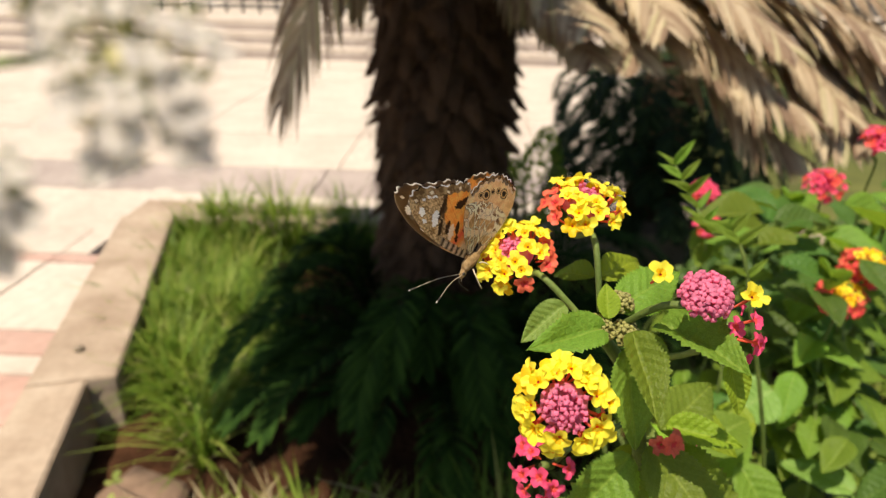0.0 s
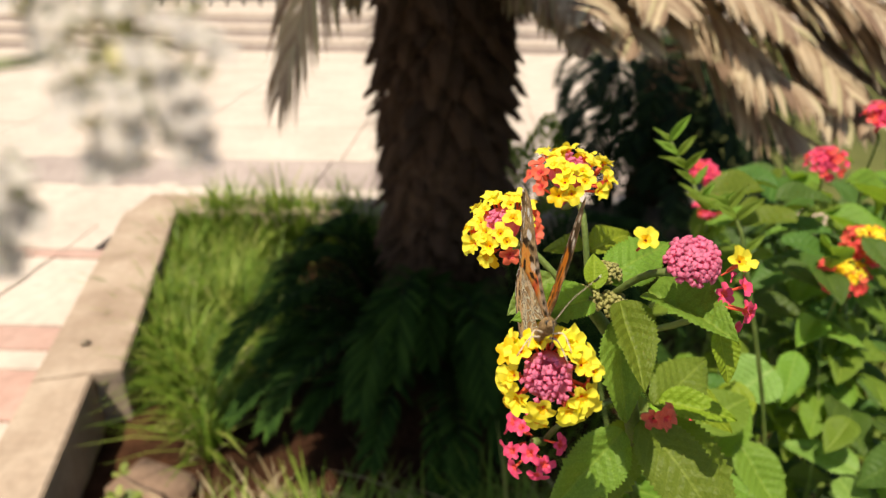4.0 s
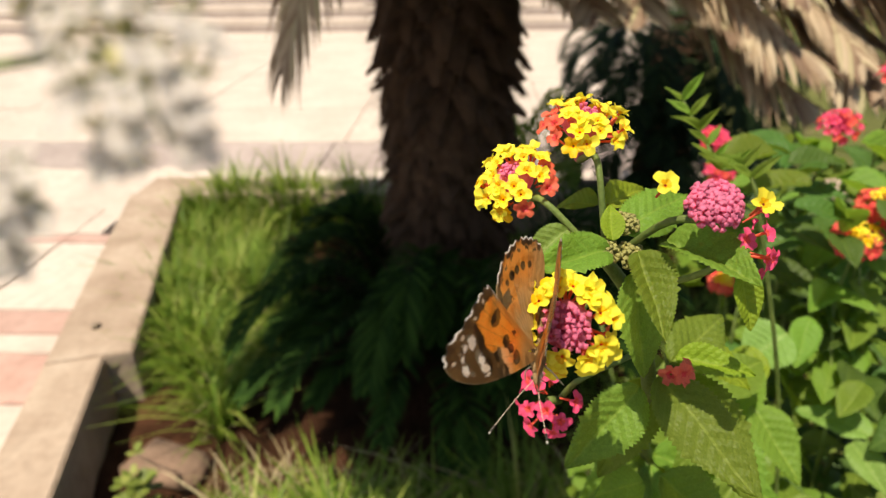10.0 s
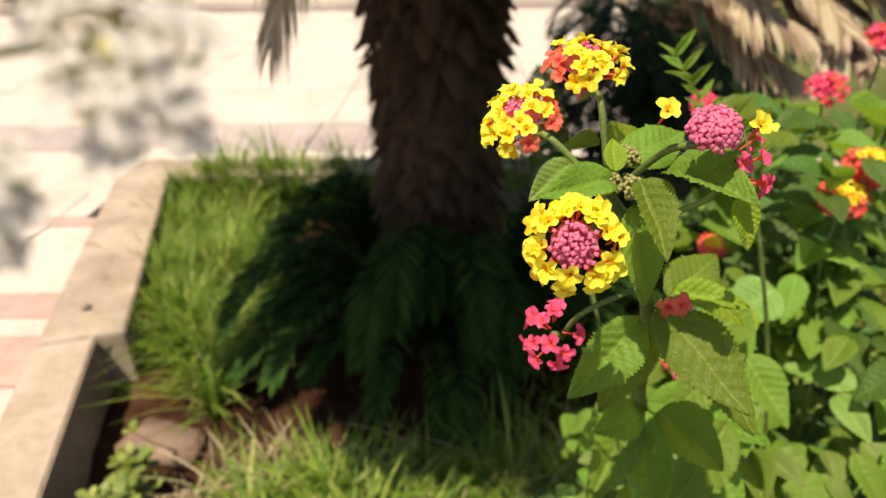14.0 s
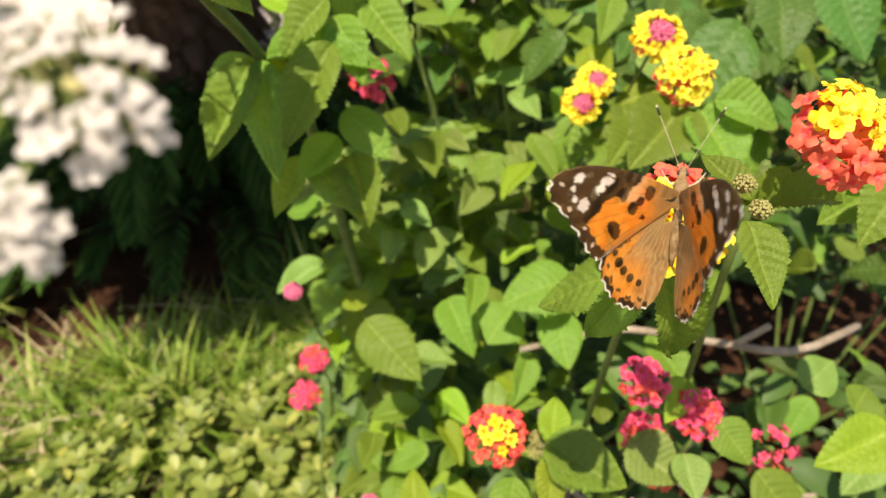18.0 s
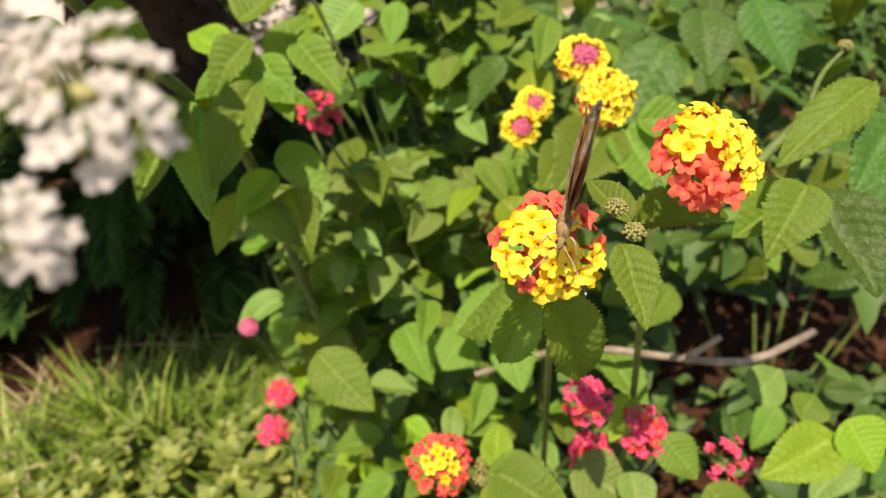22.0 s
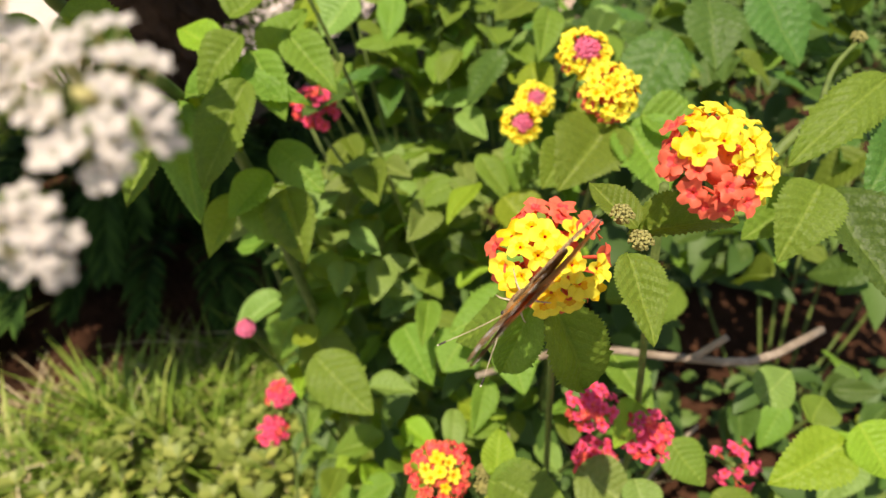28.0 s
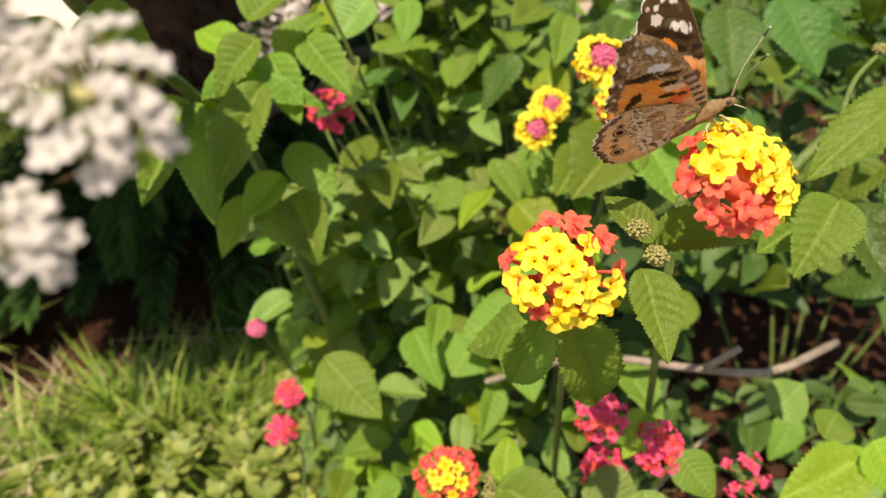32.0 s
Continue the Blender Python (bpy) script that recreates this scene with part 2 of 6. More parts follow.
def thing(name, label, category, at=(0, 0, 0), group="", kind=""):
    return tagged(new(name), label, category, group, kind) if at == (0, 0, 0) else placed(tagged(new(name), label, category, group, kind), at)


def placed(ob, at):
    ob.location = at
    return ob


# ---- leaves and florets, built once ----
def leaf_mesh(name, material, along=52, across=6, teeth=26, curl=0.16, fold=0.16, quilt=0.034, seed=0, round_=0.8):
    """An ovate toothed leaf of length 1 and width 1, quilted between its veins."""
    rng = random.Random(seed)
    verts, uvs, faces = [], [], []
    bend, twist = rng.uniform(-0.08, 0.08), rng.uniform(-0.12, 0.12)
    for i in range(along + 1):
        s = i / along
        w = 0.5 * (math.sin(math.pi * s ** round_) ** 0.78) * (1 - 0.18 * s) if 0 < s < 1 else 0.0
        tooth = 1 + 0.2 * (((s * teeth) % 1.0) - 0.6) if 0.06 < s < 0.97 else 1
        for j in range(-across, across + 1):
            c = j / across
            e = abs(c)
            x = c * w * (tooth if e > 0.99 else 1 - 0.06 * e)
            side = ((s - e * 0.28) * 9) % 1.0
            z = fold * e * w * 2 - curl * s * s - 0.10 * e * e * w + quilt * abs(math.sin(side * math.pi)) * (1 if 0.1 < e < 0.95 else 0.3)
            z += twist * c * w * s + 0.02 * math.sin(s * 9 + seed + c * 2)
            verts.append((x + bend * s * s, s - 0.05 * e * w, z))
            uvs.append((s, 0.5 + c * 0.5 * (w / 0.5)))
    row = 2 * across + 1
    for i in range(along):
        for j in range(2 * across):
            a = i * row + j
            faces.append((a, a + 1, a + row + 1, a + row))
    ob = raw(name, verts, faces, material, uvs=uvs)
    me = ob.data
    bpy.data.objects.remove(ob)
    return me


LEAVES = [leaf_mesh("leaf", LEAF, seed=k, curl=c, fold=f) for k, (c, f) in enumerate(((0.12, 0.2), (0.25, 0.1), (0.05, 0.3), (0.35, 0.22), (0.18, 0.05)))]
LEAVES_OLD = [leaf_mesh("leaf", LEAF_OLD, seed=10 + k, curl=c, fold=f, along=40, across=4, teeth=20) for k, (c, f) in enumerate(((0.15, 0.16), (0.28, 0.1), (0.08, 0.25)))]
LEAVES_SHADED = [leaf_mesh("leaf", LEAF_SHADED, seed=30 + k, curl=c, fold=f, along=40, across=4, teeth=20) for k, (c, f) in enumerate(((0.15, 0.16), (0.28, 0.1), (0.08, 0.25)))]
LEAVES_LIME = [leaf_mesh("leaf", LEAF_LIME, seed=20 + k, curl=c, fold=f, along=40, across=4, teeth=20) for k, (c, f) in enumerate(((0.15, 0.2), (0.3, 0.12)))]


def floret_mesh(name, petal, lobes=5, cup=0.18, seed=0, throat=THROAT):
    """A small trumpet of radius 1: notched, wavy lobes, a dimpled throat and a tube below."""
    rng = random.Random(seed)
    n, rings = lobes * 8, 6
    depth = [rng.uniform(0.85, 1.1) for _ in range(lobes)]
    verts, faces, slots = [], [], []
    for r in range(rings + 1):
        s = r / rings
        for k in range(n):
            a = 2 * math.pi * k / n
            ph = (k % 8) / 8
            lobe = depth[k // 8]
            out = 1 - 0.34 * (abs(math.cos(ph * math.pi)) ** 5) - 0.05 * math.exp(-((ph - 0.5) / 0.08) ** 2)
            rad = 0.1 + s * (out * lobe - 0.1)
            z = -0.30 * (1 - s) ** 3 + cup * s * s * (1 if lobe > 0.95 else 0.2) + 0.10 * s * math.sin(ph * math.pi * 2 + seed) + 0.06 * s * math.cos(a * 2 + seed)
            verts.append((math.cos(a) * rad, math.sin(a) * rad, z))
    for r in range(rings):
        for k in range(n):
            q = (k + 1) % n
            faces.append((r * n + k, r * n + q, (r + 1) * n + q, (r + 1) * n + k))
            slots.append(1 if r < 2 else 0)
    b = len(verts)
    for z, rad in ((-0.3, 0.13), (-1.0, 0.12), (-2.0, 0.09)):
        for k in range(6):
            a = 2 * math.pi * k / 6
            verts.append((math.cos(a) * rad, math.sin(a) * rad, z))
    for r in range(2):
        for k in range(6):
            q = (k + 1) % 6
            faces.append((b + r * 6 + k, b + (r + 1) * 6 + k, b + (r + 1) * 6 + q, b + r * 6 + q))
            slots.append(2)
    ob = raw(name, verts, faces, [petal, throat, CORAL], slots=slots)
    me = ob.data
    bpy.data.objects.remove(ob)
    return me


def bud_mesh(name, material):
    """A closed bud of radius 1: a plump four-sided knob on a short tube."""
    verts, faces = [], []
    prof = ((0.28, -3.2), (0.36, -0.9), (0.7, -0.35), (1.0, 0.25), (0.95, 0.6), (0.5, 0.8), (0.05, 0.72))
    for r, z in prof:
        for k in range(8):
            a = 2 * math.pi * k / 8
            q = r * (1.0 if k % 2 else (0.62 if z > 0 else 0.9))
            verts.append((math.cos(a) * q, math.sin(a) * q, z))
    for i in range(len(prof) - 1):
        for k in range(8):
            faces.append((i * 8 + k, i * 8 + (k + 1) % 8, (i + 1) * 8 + (k + 1) % 8, (i + 1) * 8 + k))
    ob = raw(name, verts, faces, material)
    me = ob.data
    bpy.data.objects.remove(ob)
    return me


FLORET = {
    "y": [floret_mesh("floret", YELLOW, 5, 0.18, 1), floret_mesh("floret", YELLOW, 4, 0.05, 2), floret_mesh("floret", YELLOW, 5, 0.3, 3)],
    "a": [floret_mesh("floret", AMBER, 5, 0.1, 4), floret_mesh("floret", AMBER, 4, -0.1, 5)],
    "c": [floret_mesh("floret", CORAL, 5, -0.1, 6, RED), floret_mesh("floret", CORAL, 4, 0.1, 7, RED)],
    "m": [floret_mesh("floret", MAGENTA, 5, 0.0, 8, RED), floret_mesh("floret", MAGENTA, 4, 0.15, 9, RED)],
    "r": [floret_mesh("floret", RED, 5, 0.0, 10, CORAL), floret_mesh("floret", RED, 4, 0.1, 11, CORAL)],
    "b": [bud_mesh("bud", PINK)],
    "g": [bud_mesh("bud", BUD_GREEN)],
    "p": [bud_mesh("bud", MAGENTA)],
}


def flower_head(plant, at, axis, radius, rings, stalk=None, label="", seed=0, size=0.0037, flat=0.6, blush=None):
    """A rounded cluster. rings: (angle from the axis, how many, kinds), from the crown down to the rim; blush: the side where florets have turned coral."""
    rng = random.Random(seed)
    at, axis = Vector(at), Vector(axis).normalized()
    core = {"b": PINK, "g": BUD_GREEN, "m": MAGENTA}.get(rings[0][2][0], CORAL)
    dome = [(-1.1, 0.0013), (-0.5, 0.0016), (-0.35, radius * 0.45), (-0.15, radius * 0.62), (-0.15 + 0.45 * flat, radius * 0.5), (-0.15 + 0.75 * flat, radius * 0.12)]
    ripe = any(k in "yacrm" for _, _, kinds in rings for k in kinds)
    if sum(n for _, n, _ in rings) < 15:
        core, dome = STEM, dome[:2] + [(-0.3, 0.0012)]
    elif ripe:
        dome = [(min(z, 0.12), min(r, radius * 0.55)) for z, r in dome]
    head = raw("flower_head", *tube_geo([at + axis * radius * z for z, _ in dome], [r for _, r in dome], 10), core, plant, label)
    turn = axis.to_track_quat("Z", "Y").to_matrix().to_4x4()
    base = Matrix.Translation(at - axis * radius * 0.45) @ turn
    for polar, count, kinds in rings:
        off = rng.uniform(0, 6.28)
        for k in range(count):
            kind = kinds[rng.randrange(len(kinds))]
            a = off + 2 * math.pi * (k + rng.uniform(-0.2, 0.2)) / max(count, 1)
            p = radians(polar + rng.uniform(-6, 6))
            d = Vector((math.sin(p) * math.cos(a), math.sin(p) * math.sin(a), math.cos(p) * flat))
            if blush and kind in "ya" and (turn.to_3x3() @ d).dot(Vector(blush)) > 0.35 + rng.uniform(-0.12, 0.12):
                kind = "c"
            small = {"b": 0.23, "g": 0.25, "p": 0.3}.get(kind, 1.0)
            out = Vector((d.x * 0.75, d.y * 0.75, d.z / flat + (0.45 if small == 1.0 else 0.1)))
            out = (out.normalized() + Vector((rng.uniform(-0.2, 0.2), rng.uniform(-0.2, 0.2), 0))).normalized()
            s = size * small * rng.uniform(0.88, 1.12)
            pos = d * radius * (1.0 + (rng.uniform(-0.09, 0.09) if small == 1.0 else rng.uniform(-0.22, 0.02) - 0.1 * ripe)) + Vector((0, 0, radius * 0.3))
            m = base @ Matrix.Translation(pos) @ out.to_track_quat("Z", "Y").to_matrix().to_4x4() @ pose(0, 0, 0, 0, 0, rng.uniform(0, 360)) @ Matrix.Diagonal((s, s, s, 1))
            shared("bud" if small < 1 else "floret", rng.choice(FLORET[kind]), m, head)
    if stalk is not None:
        tube("stalk", [stalk, Vector(stalk).lerp(at, 0.55) + axis * 0.004, at - axis * radius * 1.1], 0.0009, 0.0011, STEM, plant)
    return head


RING_MIXED = ((0, 4, "b"), (8, 7, "b"), (16, 9, "b"), (34, 7, "y"), (58, 9, "y"), (86, 9, "yyya"), (104, 4, "a"))
RING_FULL = ((0, 1, "y"), (26, 5, "y"), (50, 8, "y"), (72, 10, "yyya"), (94, 9, "c"), (110, 7, "c"))
# some amber is the florets' own; the rest carries the butterfly's shadow
RING_WARM_SHADED = ((0, 1, "y"), (26, 5, "yya"), (50, 8, "yya"), (72, 10, "ya"), (94, 9, "c"), (110, 7, "c"))
RING_OPEN = ((0, 5, "b"), (7, 8, "b"), (14, 12, "b"), (21, 15, "b"), (28, 17, "b"), (35, 19, "b"), (52, 9, "y"), (72, 10, "yyya"), (90, 9, "yya"), (106, 3, "c"))
RING_PINKBUD = ((0, 5, "b"), (12, 9, "b"), (23, 14, "b"), (34, 19, "b"), (46, 23, "b"), (58, 26, "b"), (70, 27, "b"), (84, 24, "b"), (100, 14, "b"))
RING_REDGOLD = ((0, 2, "y"), (26, 6, "ya"), (50, 9, "cr"), (75, 11, "cr"), (100, 9, "r"), (118, 5, "m"))
RING_MAGENTA = ((0, 2, "mr"), (30, 6, "mr"), (58, 8, "m"), (85, 8, "mr"), (108, 5, "m"))
RING_SPARSE = ((25, 3, "m"), (60, 4, "m"), (95, 5, "m"))


# ---- setting ----
SOIL_Z, KERB_Z, PAVE_Z = -0.15, 0.0, -0.25
CONCRETE = plain("kerb_concrete", ((0.3, (0.3, 0.22, 0.16)), (0.55, (0.42, 0.33, 0.25)), (0.8, (0.52, 0.43, 0.34))), 6.0, 0.9, 0.5, 0.2, vary=0.1, dist=0.003)
SLAB = plain("pale_slab", ((0.3, (0.52, 0.44, 0.37)), (0.6, (0.6, 0.52, 0.44)), (0.85, (0.65, 0.57, 0.49))), 3.0, 0.7, 0.1, 0.3, vary=0.05)
SLAB_RED = plain("reddish_slab", ((0.3, (0.42, 0.26, 0.21)), (0.6, (0.52, 0.35, 0.29)), (0.85, (0.58, 0.43, 0.37))), 3.0, 0.75, 0.3, 0.3, vary=0.2)
SLAB_GREY = plain("grey_slab", ((0.3, (0.34, 0.28, 0.25)), (0.7, (0.46, 0.39, 0.35))), 3.0, 0.75, 0.3, 0.3, vary=0.15)
GROUND_FAR = plain("dry_ground", ((0.3, (0.08, 0.09, 0.03)), (0.6, (0.13, 0.14, 0.042)), (0.85, (0.2, 0.185, 0.075))), 2.0, 0.95, 0.5, 0.1, dist=0.01)


def ground():
    """One sheet: uneven soil near the plants, flat out to the horizon."""
    verts, faces = [], []
    xs = [-600, -60, -12, -4, -2] + [-1.3 + 0.05 * i for i in range(61)] + [2.5, 5, 12, 60, 600]
    ys = [-600, -60, -12, -3, -1] + [-0.6 + 0.05 * i for i in range(65)] + [3.2, 4.0, 6, 12, 60, 600]
    for y in ys:
        for x in xs:
            near = max(0.0, 1 - max(abs(x) / 1.6, abs(y - 1.0) / 1.8))
            h = (0.03 * noise.noise((x * 4, y * 4, 0)) + 0.018 * noise.noise((x * 14, y * 14, 2))) * min(1, near * 3)
            deep = -0.2 if (x < -0.90 - 0.313 * (y - 1.168) or y > 2.2 or y < -0.7 or x > 1.8) else 0.0
            verts.append((x, y, SOIL_Z + h + deep))
    n = len(xs)
    for j in range(len(ys) - 1):
        for i in range(n - 1):
            faces.append((j * n + i, j * n + i + 1, (j + 1) * n + i + 1, (j + 1) * n + i))
    return tagged(raw("ground", verts, faces, SOIL), "dark reddish bare soil of the planting bed", "ground", kind="structure")


def box_geo(x0, x1, y0, y1, z0, z1, bevel=0.0):
    bm = bmesh.new()
    bmesh.ops.create_cube(bm, size=1)
    for v in bm.verts:
        v.co = Vector(((x0 + x1) / 2 + v.co.x * (x1 - x0), (y0 + y1) / 2 + v.co.y * (y1 - y0), (z0 + z1) / 2 + v.co.z * (z1 - z0)))
    if bevel:
        bmesh.ops.bevel(bm, geom=bm.edges[:], offset=bevel, segments=2, affect="EDGES")
    return bm


def prism(corners, z0, z1, bevel=0.004):
    """An upright block on a four-cornered plan."""
    bm = bmesh.new()
    low = [bm.verts.new((x, y, z0)) for x, y in corners]
    top = [bm.verts.new((x, y, z1)) for x, y in corners]
    bm.faces.new(list(reversed(low)))
    bm.faces.new(top)
    for k in range(len(corners)):
        q = (k + 1) % len(corners)
        bm.faces.new((low[k], low[q], top[q], top[k]))
    bmesh.ops.recalc_face_normals(bm, faces=bm.faces[:])
    if bevel:
        bmesh.ops.bevel(bm, geom=bm.edges[:], offset=bevel, segments=2, affect="EDGES")
    return bm


def kerb():
    """A low concrete wall round the bed, in blocks, with a notch in its inner edge."""
    k = tagged(new("kerb"), "low weathered concrete kerb wall round the planting bed", "kerb", kind="structure")
    ux, uy = -0.299, 0.954
    def at(s, w):
        return (-0.962 + ux * s + w * uy, 1.168 + uy * s + w * -ux)
    for s0, s1, w in ((-5.3, -1.903, 0.125), (-1.9, -0.103, 0.125), (-0.10, 0.96, 0.185)):
        part("kerb_block", prism([at(s0, 0), at(s1, 0), at(s1, w), at(s0, w)], -0.35, KERB_Z), CONCRETE, k, smooth=False)
    x = -1.24
    for ln in (0.8, 0.8, 0.8, 0.8):
        part("kerb_block", prism([(x, 2.10), (x + ln - 0.005, 2.10), (x + ln - 0.005, 2.28), (x, 2.28)], -0.35, KERB_Z - 0.004), CONCRETE, k, smooth=False)
        x += ln
    return k


def pebble(name, at, r, material, label):
    bm = bmesh.new()
    bmesh.ops.create_icosphere(bm, subdivisions=2, radius=r)
    for v in bm.verts:
        v.co *= 1 + 0.25 * noise.noise(v.co * 60 + Vector(at))
        v.co.z *= 0.6
        v.co += Vector(at)
    return tagged(part(name, bm, material), label, "stone")


def paving():
    p = tagged(new("paving"), "sunlit pale stone paving with reddish bands", "paving", kind="structure")
    rng = random.Random(5)
    def slab(x0, x1, y0, y1, mat):
        part("slab", box_geo(x0 + 0.003, x1 - 0.003, y0 + 0.003, y1 - 0.003, PAVE_Z - 0.06, PAVE_Z + rng.uniform(-0.002, 0.002), 0.003), mat, p, smooth=False)
    # beside the kerb: wide pale slabs with narrow reddish rows
    y = -4.2
    for depth, mat in ((0.6, SLAB),) * 6 + ((0.6, SLAB), (0.6, SLAB), (0.62, SLAB), (0.22, SLAB_RED), (0.1, SLAB), (0.14, SLAB_RED), (0.5, SLAB), (0.08, SLAB_RED), (0.85, SLAB)):
        for k in range(9):
            x1 = -0.75 - 0.9 * k
            if k == 0:
                x1 = min(-1.0 - 0.315 * (y + depth / 2 - 1.17) - 0.05, -0.25)
            slab(-1.65 - 0.9 * k if k else -1.65, x1, y, y + depth, mat)
        y += depth
    for k in range(-4, 6):
        slab(-4.4 + 1.2 * k, -3.2 + 1.2 * k, 2.51, 3.06, SLAB)
        slab(-4.4 + 1.2 * k, -3.2 + 1.2 * k, 3.06, 3.55, SLAB_GREY)
    yy = 3.55
    for row in range(6):
        for k in range(-5, 9):
            slab(-7.0 + 1.25 * k, -5.75 + 1.25 * k, yy, yy + 0.8, SLAB)
        yy += 0.8
    return p


def far_steps():
    s = tagged(new("step"), "pale stone steps up to a raised terrace", "steps", kind="structure")
    for k in range(3):
        part("tread", box_geo(-14, 10, 8.36 + 0.34 * k, 8.36 + 0.34 * k + (0.34 if k < 2 else 7.0), PAVE_Z - 0.1, PAVE_Z + 0.14 * (k + 1), 0.01), SLAB, s, smooth=False)
        part("riser", box_geo(-14, 10, 8.352 + 0.34 * k, 8.358 + 0.34 * k, PAVE_Z + 0.14 * k - 0.02, PAVE_Z + 0.14 * k + 0.075, 0.0), SLAB_GREY, s, smooth=False)
    return s


METAL = plain("dark_metal", ((0.3, (0.03, 0.03, 0.032)), (0.7, (0.06, 0.06, 0.065))), 20.0, 0.5, 0.1)
# the dark tone stands for the building's shade behind the terrace
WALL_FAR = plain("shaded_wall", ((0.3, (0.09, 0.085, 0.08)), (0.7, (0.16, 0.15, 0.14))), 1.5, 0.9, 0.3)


def far_fence():
    """A dark railing on the terrace with a shaded wall behind."""
    f = tagged(new("fence"), "dark metal railing on the far terrace", "fence")
    z = PAVE_Z + 0.42
    part("rail", box_geo(-12, 8, 10.4, 10.44, z + 0.08, z + 0.13, 0.005), METAL, f)
    part("rail", box_geo(-12, 8, 10.4, 10.44, z + 0.85, z + 0.9, 0.005), METAL, f)
    me = part("baluster", box_geo(-0.02, 0.02, 10.405, 10.435, z, z + 0.9, 0.004), METAL, f).data
    for k in range(70):
        shared("baluster", me, pose(-12 + 0.27 * k, 0, 0), f)
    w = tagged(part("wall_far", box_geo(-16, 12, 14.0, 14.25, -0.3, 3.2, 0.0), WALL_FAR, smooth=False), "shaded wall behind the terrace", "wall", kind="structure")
    return f, w


GROUND = ground()
kerb()
paving()
far_steps()
far_fence()
pebble("pebble", (-0.893, 1.2175, 0.008), 0.012, TWIG, "small brown pebble lying on the kerb")


def lawn():
    """Sunny lawn behind the bed, with short blades."""
    t = tagged(raw("lawn", [(1.0, 2.29, -0.02), (9, 2.29, -0.02), (9, 8.3, -0.02), (2.2, 8.3, -0.02)], [(0, 1, 2, 3)], GROUND_FAR), "sunlit dry lawn behind the planting bed", "lawn", kind="structure")
    return t


lawn()


# ---- grass and ground cover ----
def blades(name, count, place, height, lean, material, label, category, seed, width=0.0035):
    """Many bent blades, joined. place(rng) gives the root."""
    rng = random.Random(seed)
    verts, faces = [], []
    for _ in range(count):
        x, y, z = place(rng)
        h = height * rng.uniform(0.5, 1.25) * (0.85 + 0.7 * noise.noise((x * 11, y * 11, seed)))
        a = rng.uniform(0, 6.283)
        l = lean * rng.uniform(0.3, 1.4)
        dx, dy = math.cos(a) * l * h, math.sin(a) * l * h
        w = width * rng.uniform(0.6, 1.3)
        px, py = -math.sin(a) * w, math.cos(a) * w
        b = len(verts)
        for s, k in ((0, 1.0), (0.4, 0.9), (0.75, 0.6)):
            cx, cy, cz = x + dx * s * s, y + dy * s * s, z + h * (s - 0.35 * s * s * l)
            verts += [(cx - px * k, cy - py * k, cz), (cx + px * k, cy + py * k, cz)]
        verts.append((x + dx * 1.05, y + dy * 1.05, z + h * (1 - 0.35 * l)))
        faces += [(b, b + 1, b + 3, b + 2), (b + 2, b + 3, b + 5, b + 4), (b + 4, b + 5, b + 6)]
    return tagged(raw(name, verts, faces, material), label, category, kind="stuff")


GRASS = strewn("grass_blades", ((0.05, (0.06, 0.13, 0.012)), (0.35, (0.125, 0.22, 0.022)), (0.7, (0.2, 0.29, 0.035)), (0.95, (0.42, 0.4, 0.13))))
STRAW = strewn("dry_grass", ((0.05, (0.22, 0.17, 0.08)), (0.5, (0.4, 0.33, 0.18)), (0.95, (0.55, 0.48, 0.3))), thin=0.2)


def along_kerb(rng):
    s = rng.uniform(-0.42, 1.0)
    w = 0.19 + abs(rng.gauss(0, 0.14))
    if w > 0.2 + 0.32 * (1 - 0.35 * max(0, s)):
        w = rng.uniform(0.19, 0.3)
    if s < 0:
        w = 0.26 - 0.35 * s + abs(rng.gauss(0, 0.1))
        if rng.random() < 0.45:
            s = -s
    x, y = -0.962 - 0.299 * s + w * 0.954, 1.168 + 0.954 * s + w * 0.299
    if y < 1.36 + 0.1 * noise.noise((x * 6, y * 6, 4)) and x > -0.52:
        return along_kerb(rng)
    return (-0.962 - 0.299 * s + w * 0.954, 1.168 + 0.954 * s + w * 0.299, SOIL_Z - 0.01)


blades("grass", 9500, along_kerb, 0.2, 0.8, GRASS, "bright green grass growing along the kerb", "grass", 3)
blades("grass", 1500, lambda r: (r.uniform(-1.0, -0.3), r.gauss(2.13, 0.05), SOIL_Z - 0.01), 0.26, 0.5, GRASS, "tall green grass before the far kerb", "grass", 12, 0.005)
blades("grass", 900, along_kerb, 0.17, 1.1, STRAW, "dry straw among the green grass along the kerb", "grass", 5, 0.0025)
blades("grass", 2400, lambda r: (r.uniform(-0.35, 0.22), r.gauss(0.67, 0.05) + 0.1 * max(0, r.uniform(-0.2, 0.2)), SOIL_Z - 0.01), 0.18, 0.9, GRASS, "long green grass at the edge of the shade", "grass", 4, 0.004)
blades("grass", 2200, lambda r: (r.uniform(-0.48, 0.45), r.uniform(0.15, 0.85), SOIL_Z + r.uniform(0, 0.06)), 0.10, 1.3, STRAW, "dry straw lying among the ground cover", "grass", 6, 0.0022)
blades("grass", 2000, lambda r: (r.uniform(-0.05, 0.32), r.uniform(0.40, 0.85), SOIL_Z - 0.01), 0.18, 0.6, GRASS, "long green grass beside the flowering shrub", "grass", 8, 0.003)
blades("grass", 3500, lambda r: (r.uniform(0.15, 1.5), r.uniform(0.75, 2.08), SOIL_Z - 0.01), 0.12, 0.8, GRASS, "green grass behind the flowering shrubs", "grass", 9, 0.004)

